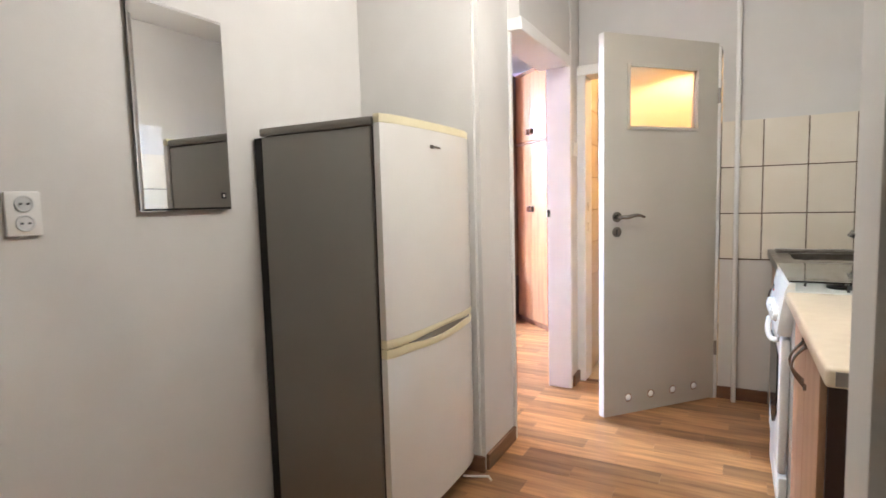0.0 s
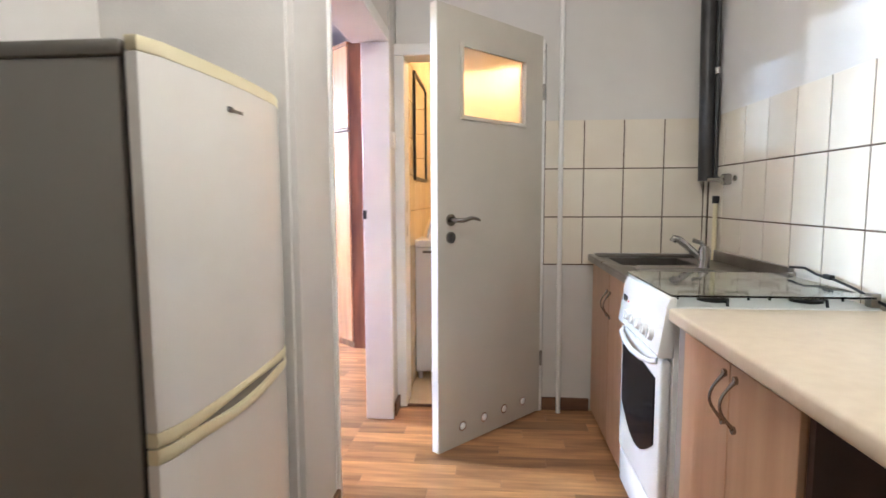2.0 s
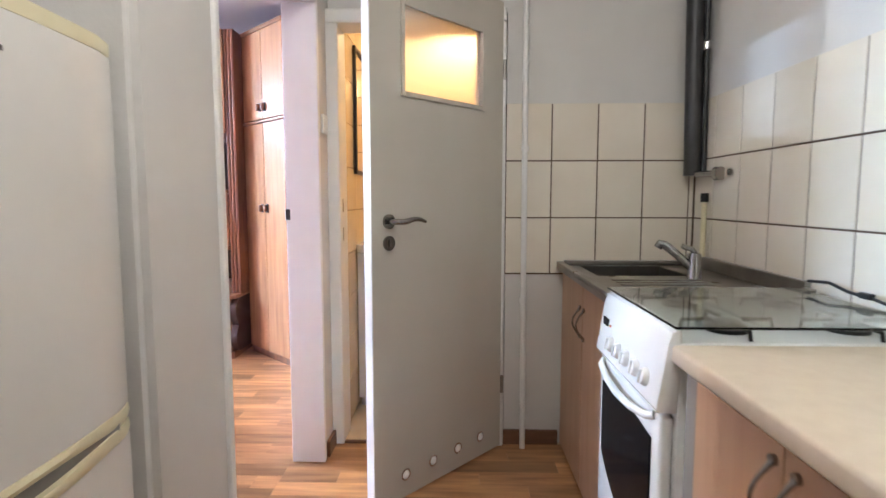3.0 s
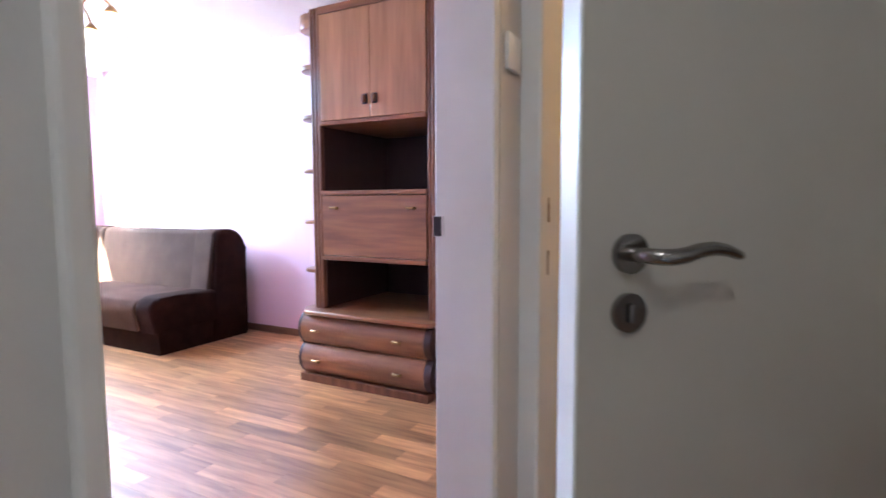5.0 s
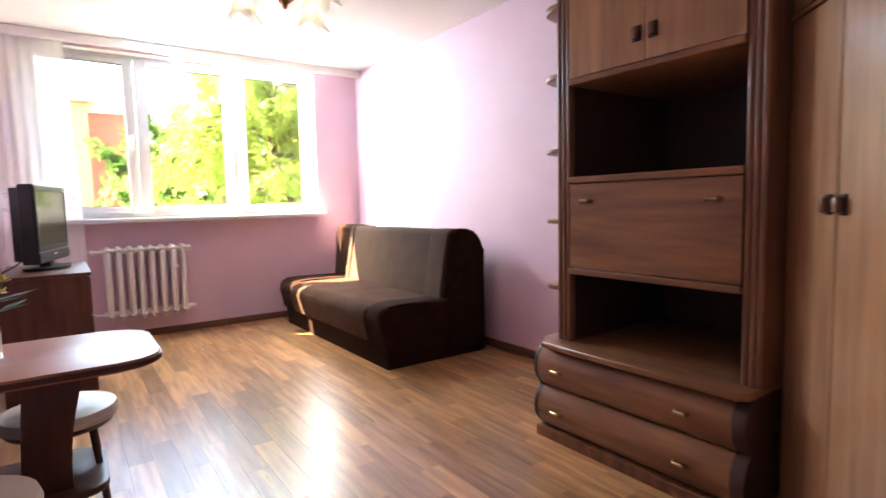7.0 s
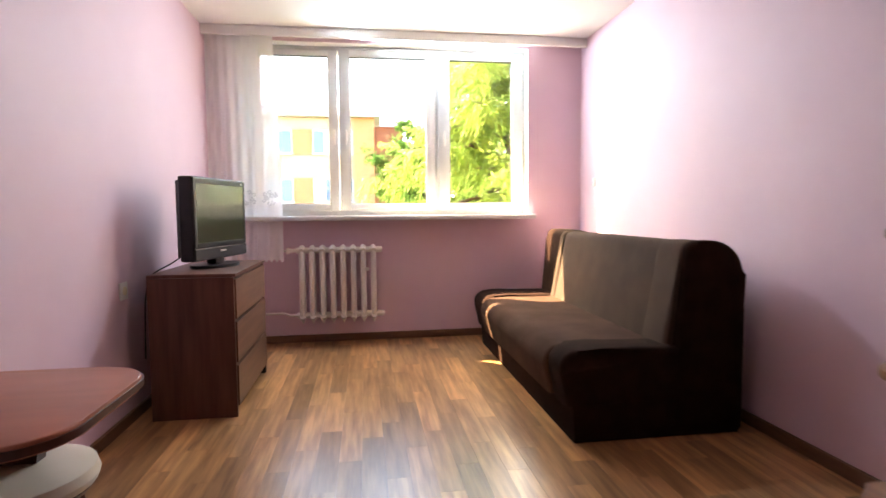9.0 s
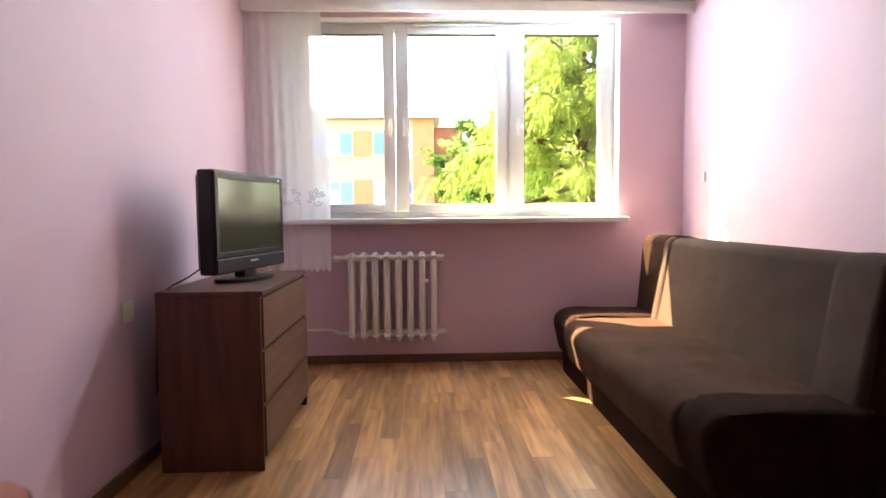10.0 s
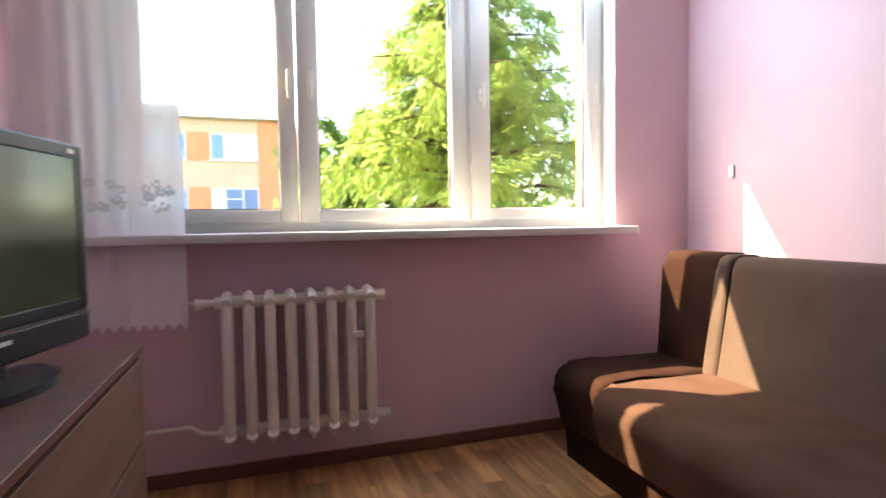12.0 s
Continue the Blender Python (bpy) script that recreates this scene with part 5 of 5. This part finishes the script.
PITCH, WIN_W = 3.62, 2.40
part("orange_strip", B(BXF + 0.002, BXF + 0.03, 2.99, 4.295, GZ, 6.88), M_ORANGE, ap, "orange plaster end strip")
for s in range(4):
    zb = 4.66 - 2.95 * s
    if zb < GZ:
        continue
    for k in range(7):
        y = 0.57 - PITCH * k
        part("orange_panel", B(BXF + 0.002, BXF + 0.03, y - PITCH + WIN_W + 0.02, y - 0.02, zb - 0.05, zb + 1.50), M_ORANGE, ap, "orange plaster field")
        w = part("window", B(BXF - 0.05, BXF + 0.02, y, y + WIN_W, zb, zb + 1.44), M_PVC, ap, "white framed window")
        for j, (a, b) in enumerate(((0.05, 0.66), (0.74, 1.56), (1.64, 2.35))):
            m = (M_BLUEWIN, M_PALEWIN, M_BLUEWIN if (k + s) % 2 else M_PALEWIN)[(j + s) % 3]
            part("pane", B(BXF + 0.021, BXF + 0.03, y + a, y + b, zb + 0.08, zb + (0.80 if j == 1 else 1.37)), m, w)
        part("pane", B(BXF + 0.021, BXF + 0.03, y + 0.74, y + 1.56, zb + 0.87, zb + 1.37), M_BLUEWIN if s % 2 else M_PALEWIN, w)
        part("sill", B(BXF, BXF + 0.12, y - 0.06, y + WIN_W + 0.06, zb - 0.05, zb), M_ROOF, w)
b2 = thing("neighbouring_block", "brick-red plastered block behind the apartment building", "building", (BXF - 9, 5.5, GZ))
part("wall", B(BXF - 13, BXF - 3, 4.4, 6.3, GZ, 6.8), M_REDP, b2)
part("roof", B(BXF - 13.2, BXF - 2.8, 4.36, 6.5, 6.8, 7.1), M_ROOF, b2)


def strips(bm, rnd, base, tip, n, size, droop):
    """Small narrow leaf blades scattered along a twig."""
    d = tip - base
    for i in range(n):
        p = base + d * rnd.uniform(0.05, 1.0) + Vector((rnd.gauss(0, 1), rnd.gauss(0, 1), rnd.gauss(0, 1))) * size * (0.28 if droop > 1 else 0.5)
        w = Vector((rnd.gauss(0, 1), rnd.gauss(0, 1), rnd.gauss(0, 1) - droop))
        if droop > 1:
            w = d.normalized() * 1.5 + w * 0.55
        w.normalize()
        q = w.cross(Vector((rnd.gauss(0, 1), rnd.gauss(0, 1), rnd.gauss(0, 1)))).normalized()
        L, wd_ = size * rnd.uniform(0.8, 1.7), size * (rnd.uniform(0.07, 0.15) if droop > 1 else rnd.uniform(0.16, 0.30))
        yield (p - q * wd_ * 0.3, p + w * L * 0.5 - q * wd_, p + w * L, p + w * L * 0.5 + q * wd_)


def tree(name, label, base, height, reach, n_limbs, twigs, per, size, leaf_mat, seed, start=0.3, droop=0.6, rise=0.05, cone=True):
    rnd = random.Random(seed)
    t = thing(name, label, "tree", base)
    b = Vector(base)
    part("trunk", T([b, b + Vector((0.05, 0.02, height * 0.4)), b + Vector((-0.03, 0.05, height * 0.75)), b + Vector((0, 0, height))], 0.2, 10, [0.22, 0.16, 0.09, 0.02]), M_BARK, t, "tapered brown trunk", True)
    verts, faces = [], []
    for i in range(n_limbs):
        v = start + (1 - start) * (i + rnd.random()) / n_limbs
        az = i * 2.399 + rnd.uniform(-0.3, 0.3)
        out = reach * ((1.02 - v) / (1 - start) if cone else math.sin(math.pi * min(1, 0.15 + 0.85 * (1 - (v - start) / (1 - start))) * 0.95) ** 0.6) * rnd.uniform(0.75, 1.2)
        p0 = b + Vector((0, 0, height * v))
        dirv = Vector((math.cos(az), math.sin(az), 0))
        lift = rnd.uniform(-0.30, 0.30) if cone else 0.0
        p1 = p0 + dirv * out * 0.55 + Vector((0, 0, out * (rise + lift * 0.7)))
        p2 = p0 + dirv * out + Vector((0, 0, out * (rise * 2 + lift - (0.12 if cone else -0.25))))
        if out > 0.5:
            part("limb", T([p0, p1, p2], 0.03, 6, [0.045, 0.028, 0.008]), M_BARK, t, "", True)
        for k in range(max(2, int(twigs * (0.35 + 0.65 * out / reach)))):
            s = rnd.uniform(0.15, 1.0)
            q0 = p0.lerp(p1, s * 2) if s < 0.5 else p1.lerp(p2, s * 2 - 1)
            side = dirv.cross(Vector((0, 0, 1))) * rnd.uniform(-1, 1)
            ln = rnd.uniform(0.25, 0.6) * (0.5 + 0.5 * out / reach) * (1.7 if droop > 1 else 1.0)
            q1 = q0 + (dirv * 0.5 + side + Vector((0, 0, rnd.uniform(-droop, 0.25)))).normalized() * ln
            for quad in strips(None, rnd, q0, q1, per, size, droop):
                j = len(verts)
                verts.extend(quad)
                faces.append((j, j + 1, j + 2, j + 3))
    me = bpy.data.meshes.new("crown")
    me.from_pydata([tuple(p) for p in verts], [], faces)
    me.materials.append(leaf_mat)
    ob = new("crown", me)
    ob.parent, ob.location = t, OFFSET[t.name]
    tagged(ob, "ragged crown of many small leaves", kind="stuff")
    return t


tree("larch_tree", "bright green larch tree with drooping branches near the window", (-12.6, 6.5, GZ), 13.4, 4.3, 150, 52, 30, 0.12, M_LARCH, 5, start=0.34, droop=1.3, rise=0.02)
tree("broadleaf_tree", "dark green broadleaf tree behind the larch", (-20.5, 6.2, GZ), 10.4, 2.2, 56, 44, 18, 0.15, M_LEAVES, 6, start=0.40, droop=0.2, rise=0.12, cone=False)
tree("broadleaf_tree", "leafy green tree beside the apartment block", (-24.0, 11.5, GZ), 11.5, 3.2, 40, 22, 12, 0.24, M_LEAVES, 7, start=0.35, droop=0.2, rise=0.12, cone=False)

# ---- pieces: planks and tiles ----
PLANK_L, PLANK_W, GAP = 0.58, 0.098, 0.0005
MESHES = {}


def piece_mesh(kind, sx, sy, sz, bevel, material):
    key = (kind, round(sx, 3), round(sy, 3), round(sz, 3))
    if key not in MESHES:
        bm = bmesh.new()
        b = bevel
        lo = [bm.verts.new(p) for p in ((-sx / 2, -sy / 2, -sz), (sx / 2, -sy / 2, -sz), (sx / 2, sy / 2, -sz), (-sx / 2, sy / 2, -sz))]
        md = [bm.verts.new(p) for p in ((-sx / 2, -sy / 2, -b), (sx / 2, -sy / 2, -b), (sx / 2, sy / 2, -b), (-sx / 2, sy / 2, -b))]
        hi = [bm.verts.new(p) for p in ((-sx / 2 + b, -sy / 2 + b, 0), (sx / 2 - b, -sy / 2 + b, 0), (sx / 2 - b, sy / 2 - b, 0), (-sx / 2 + b, sy / 2 - b, 0))]
        bm.faces.new(hi)
        for a, c in ((lo, md), (md, hi)):
            for k in range(4):
                bm.faces.new((a[k], a[(k + 1) % 4], c[(k + 1) % 4], c[k]))
        MESHES[key] = finish(kind, bm, material)
    return MESHES[key]


def lay_planks(x0, x1, y0, y1, seed):
    rnd = random.Random(seed)
    y, row = y0, 0
    while y < y1 - 0.01:
        w = min(PLANK_W, y1 - y)
        x = x0 - PLANK_L * ((row * 0.37 + rnd.uniform(0, 0.15)) % 1.0)
        while x < x1:
            a, b = max(x, x0), min(x + PLANK_L, x1)
            if b - a > 0.02:
                ob = new("plank", piece_mesh("plank", b - a - GAP, w - GAP, 0.010, 0.0001, M_PLANK))
                ob.parent, ob.location = floor, ((a + b) / 2, y + w / 2, 0.0)
            x += PLANK_L
        y += PLANK_W
        row += 1


lay_planks(XW, -1.14, YS, YN, 21)
lay_planks(-1.14, 0.62, 0.68, 3.30, 22)
lay_planks(-1.14, -0.005, -1.3, 0.68, 23)
structure("floor_under_edges", B(XK, -1.14, -1.3, 1.93, -0.011, -0.001), M_PLANK, "brown laminate floor beside the refrigerator")

TZS = (0.804, 1.057, 1.310)
n_par = bpy.data.objects["wall_kitchen_north"]
bm = B(-0.204, XE, YK - 0.004, YK + 0.001, 0.80, 1.558)
structure("trim_grout_north", bm, M_GROUT, "brown tile grout")
structure("trim_grout_east", B(XE - 0.004, XE + 0.001, 0.70, YK - 0.004, 0.80, 1.558), M_GROUT, "brown tile grout")
e_par = bpy.data.objects["wall_kitchen_east"]
for z in TZS:
    xs = [-0.203, 0.0, 0.203, 0.406, 0.609, 0.632]
    for a, b in zip(xs, xs[1:]):
        ob = new("tile", piece_mesh("tile_n", b - a - 0.006, 0.247, 0.006, 0.001, M_TILE))
        ob.parent, ob.matrix_basis = n_par, pose((a + b) / 2, 3.301, z + 0.1265, 90, 0, 0)
    y = 3.297
    while y > 0.72:
        w = 0.169 if y > 3.2 else 0.203
        ob = new("tile", piece_mesh("tile_n", w - 0.006, 0.247, 0.006, 0.001, M_TILE))
        ob.parent, ob.matrix_basis = e_par, pose(0.634, y - w / 2, z + 0.1265, 90, 0, -90)
        y -= w
w_par, nb_par = bpy.data.objects["wall_bath_west"], bpy.data.objects["wall_bath_north"]
for i in range(11):
    z = 0.02 + 0.213 * i
    y = 3.445
    while y < 5.2:
        ob = new("tile", piece_mesh("tile_b", 0.296, 0.209, 0.010, 0.001, M_BTILE))
        ob.parent, ob.matrix_basis = w_par, pose(-0.955, y + 0.149, z + 0.106, 90, 0, 90)
        y += 0.300
    x = -0.955
    while x < 0.3:
        ob = new("tile", piece_mesh("tile_b", 0.296, 0.209, 0.010, 0.001, M_BTILE))
        ob.parent, ob.matrix_basis = nb_par, pose(x + 0.149, 5.21, z + 0.106, 90, 0, 0)
        x += 0.300
